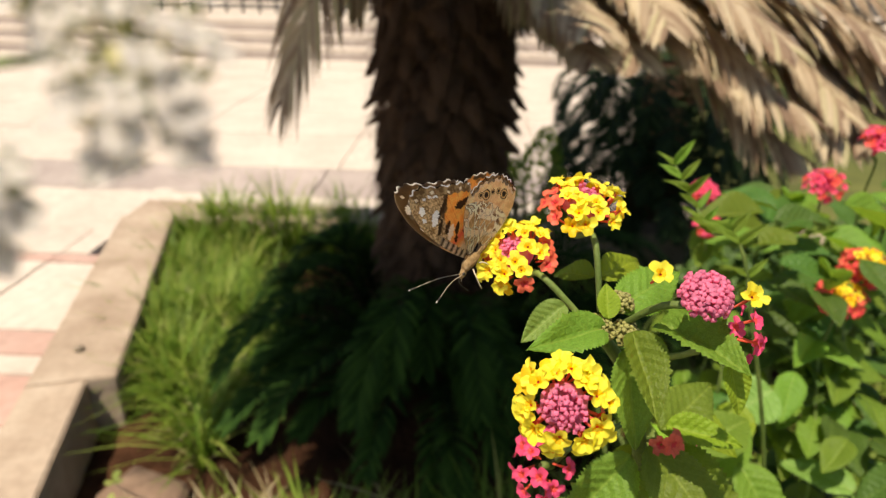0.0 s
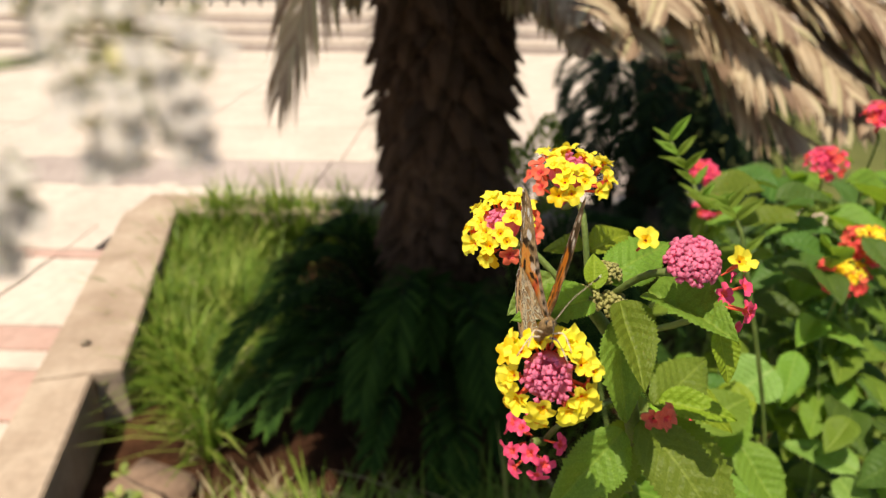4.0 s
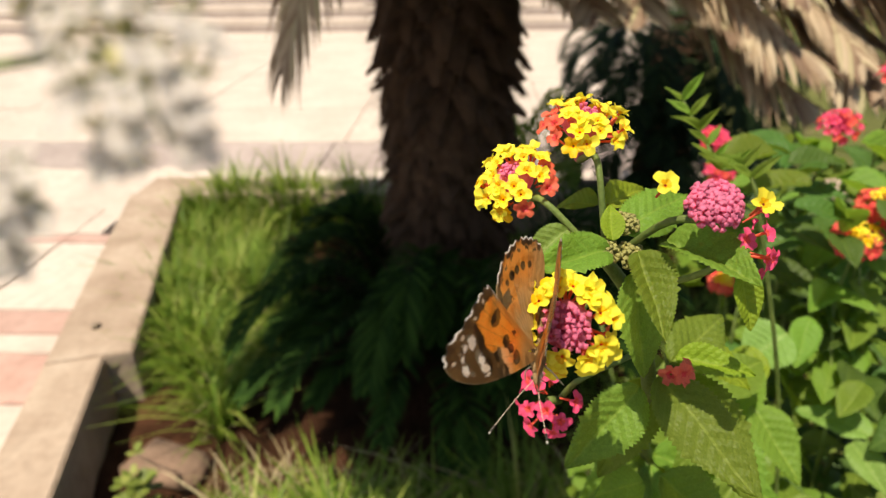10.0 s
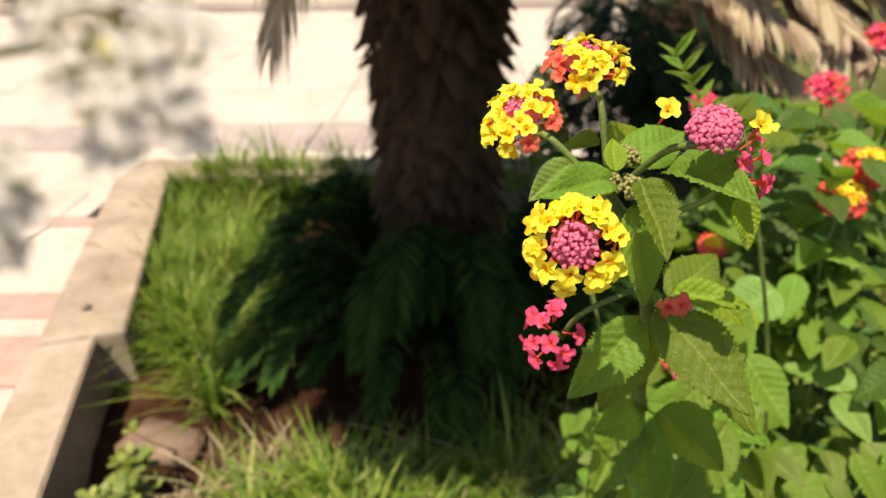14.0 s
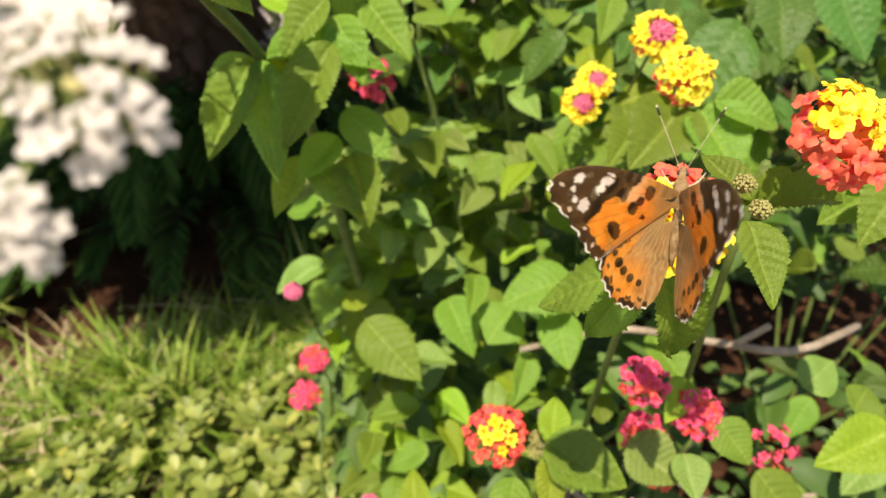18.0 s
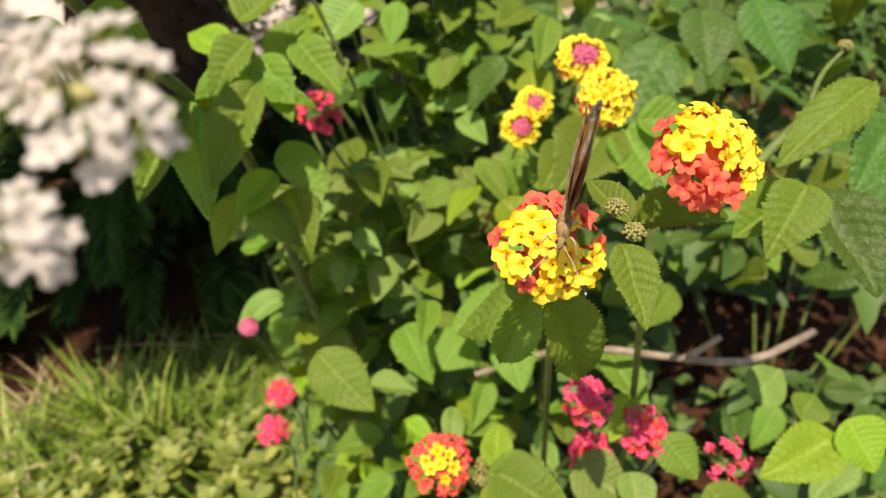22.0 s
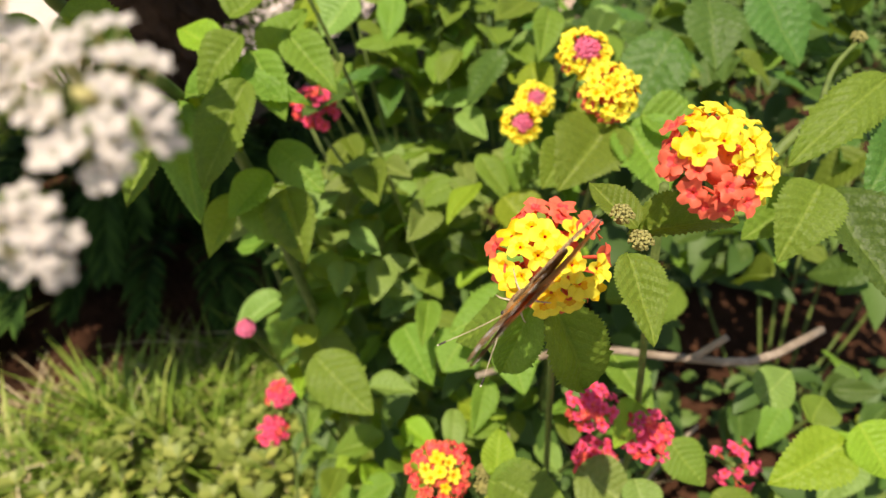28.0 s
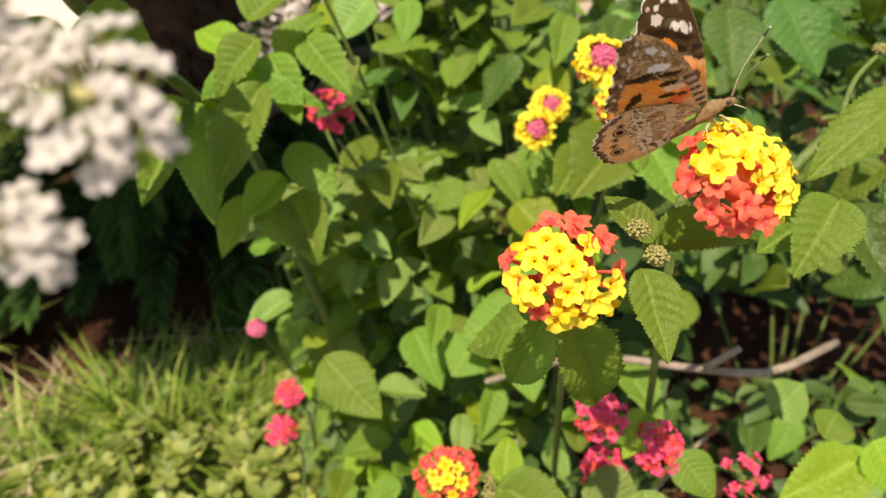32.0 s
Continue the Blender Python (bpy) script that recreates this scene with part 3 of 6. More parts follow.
COVER = strewn("cover_leaf", ((0.05, (0.11, 0.155, 0.026)), (0.5, (0.2, 0.26, 0.05)), (0.8, (0.32, 0.36, 0.09)), (0.97, (0.55, 0.46, 0.07))), 0.5, 0.3, 0.4)


def ground_cover():
    """A low shrub: woody shoots that carry whorls of small rounded leaves."""
    rng = random.Random(11)
    t = thing("ground_cover", "low shrub with small rounded yellow-green leaves", "shrub")
    lv, lf, tv, tf = [], [], [], []
    for _ in range(1150):
        y = rng.uniform(0.18, 0.82)
        x = rng.uniform(-0.60, 0.28)
        if y > 0.62 + 0.1 * noise.noise((x * 5, 0, 3)) and x > -0.55:
            continue
        top = Vector((x, y, SOIL_Z + rng.uniform(0.05, 0.16)))
        root = top + Vector((rng.uniform(-0.06, 0.06), rng.uniform(-0.06, 0.06), -rng.uniform(0.06, 0.14)))
        if rng.random() < 0.8:
            tube_geo([root, root.lerp(top, 0.6) + Vector((rng.uniform(-0.01, 0.01), 0, 0)), top], [0.0022, 0.0016, 0.0009], 4, tv, tf)
        for tier in range(rng.choice((1, 2, 2, 3))):
            c = top.lerp(root, tier * 0.16)
            n = rng.randint(4, 6)
            for k in range(n):
                a = 6.283 * k / n + tier + rng.uniform(-0.3, 0.3)
                ln = rng.uniform(0.015, 0.029) * (1 + 0.15 * tier)
                d = Vector((math.cos(a), math.sin(a), rng.uniform(0.1, 0.9))).normalized()
                s = d.cross(Vector((0, 0, 1))).normalized()
                u = s.cross(d)
                b = len(lv)
                for f, w, h in ((0.08, 0.06, 0.0), (0.4, 0.24, 0.03), (0.72, 0.30, 0.02), (0.93, 0.17, -0.02)):
                    q = c + d * ln * f + u * ln * h
                    lv += [q - s * ln * w + u * ln * 0.06, q, q + s * ln * w + u * ln * 0.06]
                lv.append(c + d * ln)
                for i in range(3):
                    for j in range(2):
                        p = b + i * 3 + j
                        lf.append((p, p + 1, p + 4, p + 3))
                lf += [(b + 9, b + 10, b + 12), (b + 10, b + 11, b + 12)]
    tagged(raw("foliage", lv, lf, COVER, t), kind="stuff")
    tagged(raw("woody_growth", tv, tf, TWIG, t), kind="stuff")
    return t


ground_cover()
STONE = plain("pink_stone", ((0.3, (0.2, 0.13, 0.09)), (0.6, (0.3, 0.2, 0.14)), (0.85, (0.38, 0.27, 0.2))), 14.0, 0.9, 0.5)
tagged(part("broken_brick", prism([(-0.70, 0.89), (-0.53, 0.86), (-0.52, 0.94), (-0.66, 0.985)], SOIL_Z - 0.02, SOIL_Z + 0.035, 0.008), STONE), "broken pinkish brick half sunk in the grass", "brick")


# ---- cycads ----
FROND_DRY = strewn("dry_frond", ((0.05, (0.13, 0.07, 0.05)), (0.3, (0.36, 0.25, 0.165)), (0.62, (0.64, 0.53, 0.37)), (0.95, (0.4, 0.38, 0.18))), 0.6, 0.35)
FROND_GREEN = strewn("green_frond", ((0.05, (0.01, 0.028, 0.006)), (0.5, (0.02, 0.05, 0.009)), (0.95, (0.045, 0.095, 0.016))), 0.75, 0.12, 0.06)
# near-black: the back cycad's deep shade is put into this colour
FROND_SHADED = strewn("shaded_frond", ((0.05, (0.004, 0.012, 0.004)), (0.5, (0.009, 0.024, 0.007)), (0.95, (0.02, 0.04, 0.012))), 0.7, 0.1, 0.15)
RACHIS = plain("frond_rib", ((0.3, (0.25, 0.17, 0.08)), (0.7, (0.4, 0.3, 0.16))), 40.0, 0.6, 0.2)
BARK = plain("cycad_bark", ((0.3, (0.04, 0.023, 0.014)), (0.6, (0.105, 0.062, 0.038)), (0.85, (0.19, 0.125, 0.085))), 30.0, 0.95, 0.8, 0.1, vary=0.5)


def frond(parent, points, length, material, seed, pairs=46, droop=0.3, sweep=0.55, up=(0, 0, 1), width=0.0065, keel=0.35, ribs=None):
    """A feather-shaped frond: a bent rib and two ranks of narrow leaflets."""
    rng = random.Random(seed)
    line = curve(points, pairs + 6)
    rib = raw("frond", *tube_geo(line, [0.006 * (1 - 0.85 * i / len(line)) for i in range(len(line))], 5), ribs or RACHIS, parent)
    verts, faces = [], []
    for i in range(4, len(line) - 1):
        s = i / len(line)
        d = (line[i + 1] - line[i - 1]).normalized()
        side = d.cross(Vector(up)).normalized()
        nrm = side.cross(d)
        ln = length * (math.sin(math.pi * (0.12 + 0.86 * s)) ** 0.6) * rng.uniform(0.85, 1.1)
        for sg in (-1, 1):
            if rng.random() < 0.05:
                continue
            out = (side * sg + d * (sweep + 0.5 * s) + nrm * keel + Vector((rng.uniform(-0.1, 0.1), rng.uniform(-0.1, 0.1), rng.uniform(-0.1, 0.1)))).normalized()
            wd = out.cross(nrm).normalized() * width * rng.uniform(0.8, 1.2)
            b = len(verts)
            for f, w in ((0, 0.6), (0.35, 1.0), (0.7, 0.8)):
                q = line[i] + out * ln * f + Vector((0, 0, -droop * ln * f * f)) + nrm * 0.0
                verts += [q - wd * w, q + nrm * width * 0.35, q + wd * w]
            verts.append(line[i] + out * ln + Vector((0, 0, -droop * ln)))
            for r in (0, 3):
                faces += [(b + r, b + r + 1, b + r + 4, b + r + 3), (b + r + 1, b + r + 2, b + r + 5, b + r + 4)]
            faces += [(b + 6, b + 7, b + 9), (b + 7, b + 8, b + 9)]
    tagged(raw("frond_blade", verts, faces, material, rib), kind="stuff")
    return rib


def trunk_geo(base, top, r0, r1, rings, sides, seed):
    rng = random.Random(seed)
    verts, faces = [], []
    for i in range(rings + 1):
        s = i / rings
        c = base.lerp(top, s)
        r = r0 + (r1 - r0) * s + 0.012 * math.sin(s * 17)
        for k in range(sides):
            a = 6.283 * k / sides
            q = r * (1 + 0.06 * noise.noise((math.cos(a) * 3, math.sin(a) * 3, s * 9)))
            verts.append(c + Vector((math.cos(a) * q, math.sin(a) * q, 0)))
    for i in range(rings):
        for k in range(sides):
            n = (k + 1) % sides
            faces.append((i * sides + k, i * sides + n, (i + 1) * sides + n, (i + 1) * sides + k))
    return verts, faces


def scale_mesh():
    """A dead leaf base: a blunt, ragged, upward wedge of length 1."""
    rng = random.Random(2)
    verts, faces = [], []
    for s, w, th in ((0, 0.5, 0.30), (0.35, 0.46, 0.26), (0.7, 0.34, 0.16), (1.0, 0.2, 0.06)):
        for x, z in ((-w, 0), (-w * 0.5, th), (w * 0.5, th * 0.9), (w, 0)):
            verts.append((x + rng.uniform(-0.05, 0.05), s + rng.uniform(-0.06, 0.06), z - 0.22 * s * s))
    for r in range(3):
        for k in range(3):
            faces.append((r * 4 + k, r * 4 + k + 1, r * 4 + k + 5, r * 4 + k + 4))
    ob = raw("leaf_base", verts, faces, BARK, smooth=False)
    me = ob.data
    bpy.data.objects.remove(ob)
    return me


DRY_FRONDS = (
    (0.13, ((0.09, 1.34, 0.84), (0.15, 1.25, 0.79), (0.2, 1.16, 0.75), (0.22, 1.07, 0.72))),
    (0.13, ((0.14, 1.35, 0.87), (0.23, 1.26, 0.81), (0.28, 1.17, 0.77), (0.3, 1.08, 0.72))),
    (0.15, ((0.2, 1.36, 0.87), (0.35, 1.27, 0.79), (0.46, 1.18, 0.69), (0.52, 1.09, 0.62), (0.58, 1.02, 0.58))),
    (0.17, ((0.29, 1.36, 0.87), (0.46, 1.28, 0.8), (0.6, 1.2, 0.73), (0.68, 1.11, 0.64), (0.69, 1.04, 0.61))),
    (0.17, ((0.42, 1.37, 0.87), (0.59, 1.27, 0.8), (0.68, 1.17, 0.74), (0.74, 1.07, 0.67))),
    (0.16, ((0.37, 1.35, 0.84), (0.53, 1.24, 0.75), (0.61, 1.14, 0.68), (0.65, 1.04, 0.61))),
    (0.17, ((0.31, 1.37, 0.88), (0.51, 1.28, 0.84), (0.63, 1.19, 0.79), (0.74, 1.1, 0.73))),
    (0.16, ((0.18, 1.36, 0.88), (0.32, 1.27, 0.82), (0.41, 1.17, 0.75), (0.47, 1.07, 0.69))),
)


def cycad():
    rng = random.Random(21)
    t = thing("cycad", "old cycad with a shaggy brown trunk and drooping dry fronds", "cycad")
    base, top = Vector((-0.045, 1.46, SOIL_Z - 0.02)), Vector((-0.035, 1.46, 1.02))
    raw("trunk", *trunk_geo(base, top, 0.125, 0.15, 30, 26, 1), BARK, t)
    me = scale_mesh()
    for k in range(300):
        a = k * 2.39996
        s = 0.28 + 0.72 * k / 300
        c = base.lerp(top, s)
        out = Vector((math.cos(a), math.sin(a), 0))
        r = 0.125 + 0.025 * s
        root = c + out * (r - 0.012)
        d = (out * rng.uniform(0.5, 1.0) + Vector((rng.uniform(-0.25, 0.25), rng.uniform(-0.25, 0.25), -rng.uniform(0.1, 0.9)))).normalized()
        ln = rng.uniform(0.045, 0.085)
        shared("leaf_base", me, aim(root, root + d * ln, out + Vector((0, 0, 0.6)), ln * 0.75), t)
    # shaggy fibres between the leaf bases
    verts, faces = [], []
    for _ in range(5200):
        a, s = rng.uniform(0, 6.283), rng.uniform(0.2, 1.0)
        out = Vector((math.cos(a), math.sin(a), 0))
        p = base.lerp(top, s) + out * (0.122 + 0.03 * s)
        d = (out * rng.uniform(0.4, 1.2) + Vector((rng.uniform(-0.5, 0.5), rng.uniform(-0.5, 0.5), -rng.uniform(0.3, 1.4)))).normalized()
        ln = rng.uniform(0.025, 0.07)
        w = d.cross(out).normalized() * 0.0028
        b = len(verts)
        verts += [p - w, p + w, p + d * ln]
        faces.append((b, b + 1, b + 2))
    tagged(raw("fibre_coat", verts, faces, BARK, t), kind="stuff")
    crown = top + Vector((0, 0, 0.06))
    # the living crown, seen only by its shade and its lowest fronds
    for k in range(64):
        a = k * 2.39996
        el = 0.15 + 0.9 * (k / 64)
        L = rng.uniform(0.68, 0.82)
        # lengths out of view are set by where the crown's shade should fall
        if -2.35 < math.remainder(a, 2 * math.pi) < -1.5:
            L = rng.uniform(0.9, 1.05)
        if -1.5 < math.remainder(a, 2 * math.pi) < 0.1:
            L *= 0.5
        o = Vector((math.cos(a), math.sin(a), 0))
        pts = [crown + o * 0.06, crown + o * L * 0.45 + Vector((0, 0, L * 0.35 * el)), crown + o * L * 0.8 + Vector((0, 0, L * 0.25 * el)), crown + o * L + Vector((0, 0, L * 0.05 * el))]
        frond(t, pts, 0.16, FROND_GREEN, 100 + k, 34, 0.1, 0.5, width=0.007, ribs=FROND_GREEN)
    # more unseen fronds, added to shade the ground before the trunk
    for k in range(26):
        a = -2.35 + 0.85 * k / 25
        L = rng.uniform(0.75, 1.15)
        o = Vector((math.cos(a), math.sin(a), 0))
        el = rng.uniform(0.1, 0.5)
        pts = [crown + o * 0.06, crown + o * L * 0.45 + Vector((0, 0, L * 0.35 * el)), crown + o * L * 0.8 + Vector((0, 0, L * 0.25 * el)), crown + o * L + Vector((0, 0, L * 0.05 * el))]
        frond(t, pts, 0.19, FROND_GREEN, 180 + k, 38, 0.1, 0.5, width=0.008, ribs=FROND_GREEN)
    # dry fronds that hang from under the crown
    c = crown + Vector((0, 0, -0.05))
    frond(t, [c + Vector((-0.05, -0.08, 0)), (-0.20, 1.24, 1.00), (-0.245, 1.17, 0.86), (-0.285, 1.13, 0.72), (-0.315, 1.11, 0.63)], 0.13, FROND_DRY, 1, 44, 0.7, 0.9)
    frond(t, [c + Vector((-0.02, -0.08, 0)), (-0.12, 1.27, 0.98), (-0.17, 1.22, 0.9), (-0.20, 1.19, 0.80)], 0.11, FROND_DRY, 2, 36, 0.8, 0.9)
    for k, (ln, pts) in enumerate(DRY_FRONDS):
        for twin in range(2):
            off = Vector((rng.uniform(-0.03, 0.03), rng.uniform(-0.04, 0.06), rng.uniform(0.02, 0.05))) * twin
            root = c + Vector((0.05, -0.06, 0.0)) + off
            frond(t, [root] + [Vector(q) + off * 1.5 for q in pts], ln * rng.uniform(0.85, 1.1), FROND_DRY, 20 + 2 * k + twin, 58, rng.uniform(0.15, 0.4), 1.25, width=0.007, keel=0.15)
    # dark suckers round the foot
    for k in range(60):
        a = rng.uniform(2.5, 6.6)
        L = rng.uniform(0.22, 0.36) if a < 3.8 else rng.uniform(0.28, 0.5)
        root = base + Vector((math.cos(a) * 0.13, math.sin(a) * 0.13, 0.02))
        o = Vector((math.cos(a), math.sin(a), 0))
        h = rng.uniform(0.12, 0.33) if a < 3.8 else rng.uniform(0.12, 0.42)
        pts = [root, root + o * L * 0.4 + Vector((0, 0, h * 0.9)), root + o * L * 0.8 + Vector((0, 0, h)), root + o * L * 1.05 + Vector((0, 0, h * 0.72))]
        frond(t, pts, 0.085, FROND_GREEN, 300 + k, 34, 0.45, 0.9, width=0.0045, keel=0.9, ribs=FROND_SHADED)
    return t


cycad()


def dark_cycad():
    """A second, stemless cycad behind; its deep shade is put into the frond colour."""
    rng = random.Random(33)
    t = thing("cycad_shrub", "dark green bushy cycad in deep shade", "cycad")
    base = Vector((0.76, 2.35, -0.05))
    for k in range(70):
        a = k * 2.39996
        s = k / 70
        L = rng.uniform(0.3, 0.42)
        o = Vector((math.cos(a), math.sin(a), 0))
        root = base + o * 0.06 + Vector((0, 0, 0.08 + 0.5 * s))
        pts = [root, root + o * L * 0.5 + Vector((0, 0, 0.10)), root + o * L * 0.9 + Vector((0, 0, 0.02)), root + o * L + Vector((0, 0, -0.08))]
        frond(t, pts, 0.10, FROND_SHADED, 500 + k, 26, 0.2, 0.5, width=0.006, ribs=FROND_SHADED)
    raw("trunk", *trunk_geo(base, base + Vector((0, 0, 0.62)), 0.11, 0.09, 8, 14, 4), BARK, t)
    return t


dark_cycad()


def sunny_shrub():
    """A small pale green shrub behind the trunk."""
    rng = random.Random(37)
    t = thing("shrub", "small sunlit light green shrub beside the cycad", "shrub")
    verts, faces = [], []
    for _ in range(1500):
        d = Vector((rng.gauss(0, 1), rng.gauss(0, 1), rng.gauss(0, 1))).normalized() * (0.13 * rng.uniform(0.5, 1.0) ** 0.5)
        c = Vector((0.235, 1.95, 0.20 + 0.05 * math.sin(d.x * 40))) + Vector((d.x, d.y, d.z * 1.25))
        out = (d.normalized() + Vector((rng.uniform(-0.6, 0.6), rng.uniform(-0.6, 0.6), rng.uniform(0, 0.8)))).normalized()
        s = out.orthogonal().normalized() * 0.006
        ln = rng.uniform(0.02, 0.034)
        b = len(verts)
        verts += [c, c + out * ln * 0.5 + s, c + out * ln, c + out * ln * 0.5 - s]
        faces.append((b, b + 1, b + 2, b + 3))
    tagged(raw("foliage", verts, faces, GRASS, t), kind="stuff")
    v, f = [], []
    for k in range(9):
        tip = Vector((0.235 + rng.uniform(-0.09, 0.09), 1.95 + rng.uniform(-0.09, 0.09), 0.22))
        tube_geo([(0.235, 1.95, SOIL_Z - 0.02), tip.lerp(Vector((0.235, 1.95, 0)), 0.4), tip], [0.006, 0.004, 0.002], 5, v, f)
    tagged(raw("branch_work", v, f, TWIG, t), kind="stuff")
    return t


sunny_shrub()


# ---- lantana ----
def leaf(plant, base, tip, width, kind=None, up=(0, -0.25, 1)):
    rng = random.Random(str((base, tip)))
    return shared("leaf", rng.choice(kind or LEAVES), aim(base, tip, up, width), plant)


def bud_pair(plant, at, r):
    """A tight round head of unopened green buds."""
    flower_head(plant, at, (0, -0.3, 1), r, ((0, 4, "g"), (24, 8, "g"), (48, 11, "g"), (72, 12, "g"), (98, 10, "g")), None, "tight head of green buds", 77, 0.85 * min(r, 0.004))


def front_lantana():
    t = thing("lantana", "flowering lantana with yellow and pink heads and toothed leaves", "lantana", group="lantana plants")
    tube("stem", [(0.057, 0.160, 0.762), (0.074, 0.168, 0.735), (0.083, 0.173, 0.70), (0.092, 0.195, 0.655), (0.113, 0.246, 0.60), (0.135, 0.275, 0.53), (0.16, 0.31, 0.25), (0.17, 0.33, SOIL_Z - 0.02)], 0.0019, 0.0042, STEM, t, 30, 9)
    flower_head(t, (0.0545, 0.179, 0.7925), (0.05, -0.2, 1), 0.0120, RING_MIXED, (0.060, 0.164, 0.763), "yellow flower head with pink buds in the middle", 1, 0.0032, flat=0.45, blush=(-0.75, 0.1, -0.55))
    flower_head(t, (0.0338, 0.1712, 0.7782), (-0.45, -0.42, 0.9), 0.0112, RING_MIXED, (0.056, 0.160, 0.761), "yellow flower head with coral rim", 2, 0.0032, flat=0.5, blush=(0.8, 0.0, -0.55))
    flower_head(t, (0.0440, 0.122, 0.7612), (-0.15, -1.0, 0.5), 0.0106, RING_OPEN, (0.058, 0.160, 0.748), "yellow ring of florets round pink buds", 3, 0.0034)
    h = flower_head(t, (0.077, 0.136, 0.785), (-0.1, -0.6, 0.9), 0.0062, RING_PINKBUD, (0.062, 0.162, 0.757), "pink bud head with two yellow florets open", 4, 0.0037, 0.62)
    for p, s in (((0.0668, 0.139, 0.7885), 1), ((0.0865, 0.133, 0.7865), 2)):
        shared("floret", FLORET["y"][s % 3], Matrix.Translation(p) @ Vector((0.1, -0.7, 0.8)).to_track_quat("Z", "Y").to_matrix().to_4x4() @ Matrix.Diagonal((0.0034, 0.0034, 0.0034, 1)), h)
    flower_head(t, (0.046, 0.159, 0.708), (-0.5, -0.6, 0.5), 0.010, RING_SPARSE, (0.075, 0.168, 0.72), "spent magenta flower head", 5)
    flower_head(t, (0.091, 0.142, 0.772), (0.6, -0.5, 0.2), 0.009, ((30, 2, "m"), (70, 4, "m"), (100, 2, "p")), (0.072, 0.165, 0.745), "spent magenta flower head", 6, 0.003)
    flower_head(t, (0.087, 0.160, 0.7185), (0.2, -0.7, 0.6), 0.004, ((10, 2, "c"), (70, 2, "c")), (0.083, 0.172, 0.71), "small coral flower head", 7)
    for p, r in (((0.0575, 0.1525, 0.765), 0.0042), ((0.0645, 0.1525, 0.7635), 0.0042), ((0.0635, 0.1575, 0.7705), 0.0036)):
        bud_pair(t, p, r)
    leaf(t, (0.0582, 0.151, 0.765), (0.0377, 0.1346, 0.7689), 0.0129, None, (0.02, -0.5, 0.68))
    leaf(t, (0.0627, 0.157, 0.768), (0.0872, 0.1759, 0.774), 0.0164, None, (0.02, -0.5, 0.68))
    leaf(t, (0.0594, 0.1522, 0.7675), (0.0593, 0.16, 0.7751), 0.0075, LEAVES_LIME, (0.02, -0.5, 0.68))
    leaf(t, (0.0648, 0.1475, 0.7663), (0.0692, 0.1269, 0.7544), 0.0132, None, (0.02, -0.5, 0.68))
    leaf(t, (0.0732, 0.1505, 0.7675), (0.0872, 0.1262, 0.7708), 0.0176, None, (0.02, -0.5, 0.68))
    leaf(t, (0.0848, 0.1336, 0.768), (0.0882, 0.1267, 0.7574), 0.0085, LEAVES_LIME, (0.02, -0.5, 0.68))
    leaf(t, (0.0489, 0.1604, 0.7669), (0.0363, 0.1521, 0.7592), 0.0099, LEAVES_OLD, (0.02, -0.5, 0.68))
    leaf(t, (0.0621, 0.1856, 0.7634), (0.0493, 0.1957, 0.7624), 0.0103, None, (0.02, -0.5, 0.68))
    leaf(t, (0.0636, 0.1854, 0.7629), (0.0814, 0.2032, 0.7646), 0.0133, LEAVES_LIME, (0.02, -0.5, 0.68))
    leaf(t, (0.0673, 0.1579, 0.7551), (0.0722, 0.1441, 0.7291), 0.0162, None, (0.03, -0.73, 0.53))
    leaf(t, (0.0809, 0.1613, 0.7168), (0.1, 0.1281, 0.7045), 0.0228, None, (0.03, -0.62, 0.62))
    leaf(t, (0.0754, 0.1613, 0.7127), (0.0535, 0.1465, 0.6901), 0.0207, None, (0.04, -0.71, 0.56))
    leaf(t, (0.0876, 0.1715, 0.7139), (0.1128, 0.189, 0.7237), 0.0197, None, (0.03, -0.49, 0.7))
    leaf(t, (0.0894, 0.1724, 0.7155), (0.1113, 0.1636, 0.718), 0.0125, LEAVES_LIME, (0.03, -0.49, 0.7))
    leaf(t, (0.0891, 0.1753, 0.6991), (0.0806, 0.1877, 0.7134), 0.0097, LEAVES_OLD, (0.03, -0.49, 0.7))
    leaf(t, (0.0938, 0.1769, 0.6575), (0.1171, 0.1607, 0.6454), 0.0247, None, (0.03, -0.49, 0.7))
    leaf(t, (0.0875, 0.1757, 0.6557), (0.0686, 0.1658, 0.6602), 0.0165, None, (0.03, -0.49, 0.7))
    leaf(t, (0.0846, 0.1791, 0.7008), (0.0662, 0.157, 0.6769), 0.0211, None, (-0.04, -0.65, 0.67))
    leaf(t, (0.0903, 0.1799, 0.7024), (0.1155, 0.1441, 0.6808), 0.0261, None, (-0.04, -0.57, 0.71))
    leaf(t, (0.0927, 0.1936, 0.7131), (0.118, 0.174, 0.7054), 0.0180, LEAVES_LIME, (-0.03, -0.45, 0.77))
    leaf(t, (0.1113, 0.2465, 0.5967), (0.0768, 0.2272, 0.5874), 0.0244, None, (-0.04, -0.39, 0.83))
    leaf(t, (0.1084, 0.2413, 0.5982), (0.0814, 0.2031, 0.5705), 0.0273, None, (-0.07, -0.61, 0.74))
    leaf(t, (0.1142, 0.2404, 0.5979), (0.1076, 0.1893, 0.5666), 0.0287, None, (-0.07, -0.64, 0.73))
    leaf(t, (0.1167, 0.2468, 0.5976), (0.1737, 0.2239, 0.5951), 0.0309, None, (-0.04, -0.39, 0.83))
    leaf(t, (0.1223, 0.2528, 0.5972), (0.1377, 0.2224, 0.5751), 0.0233, None, (-0.04, -0.39, 0.83))
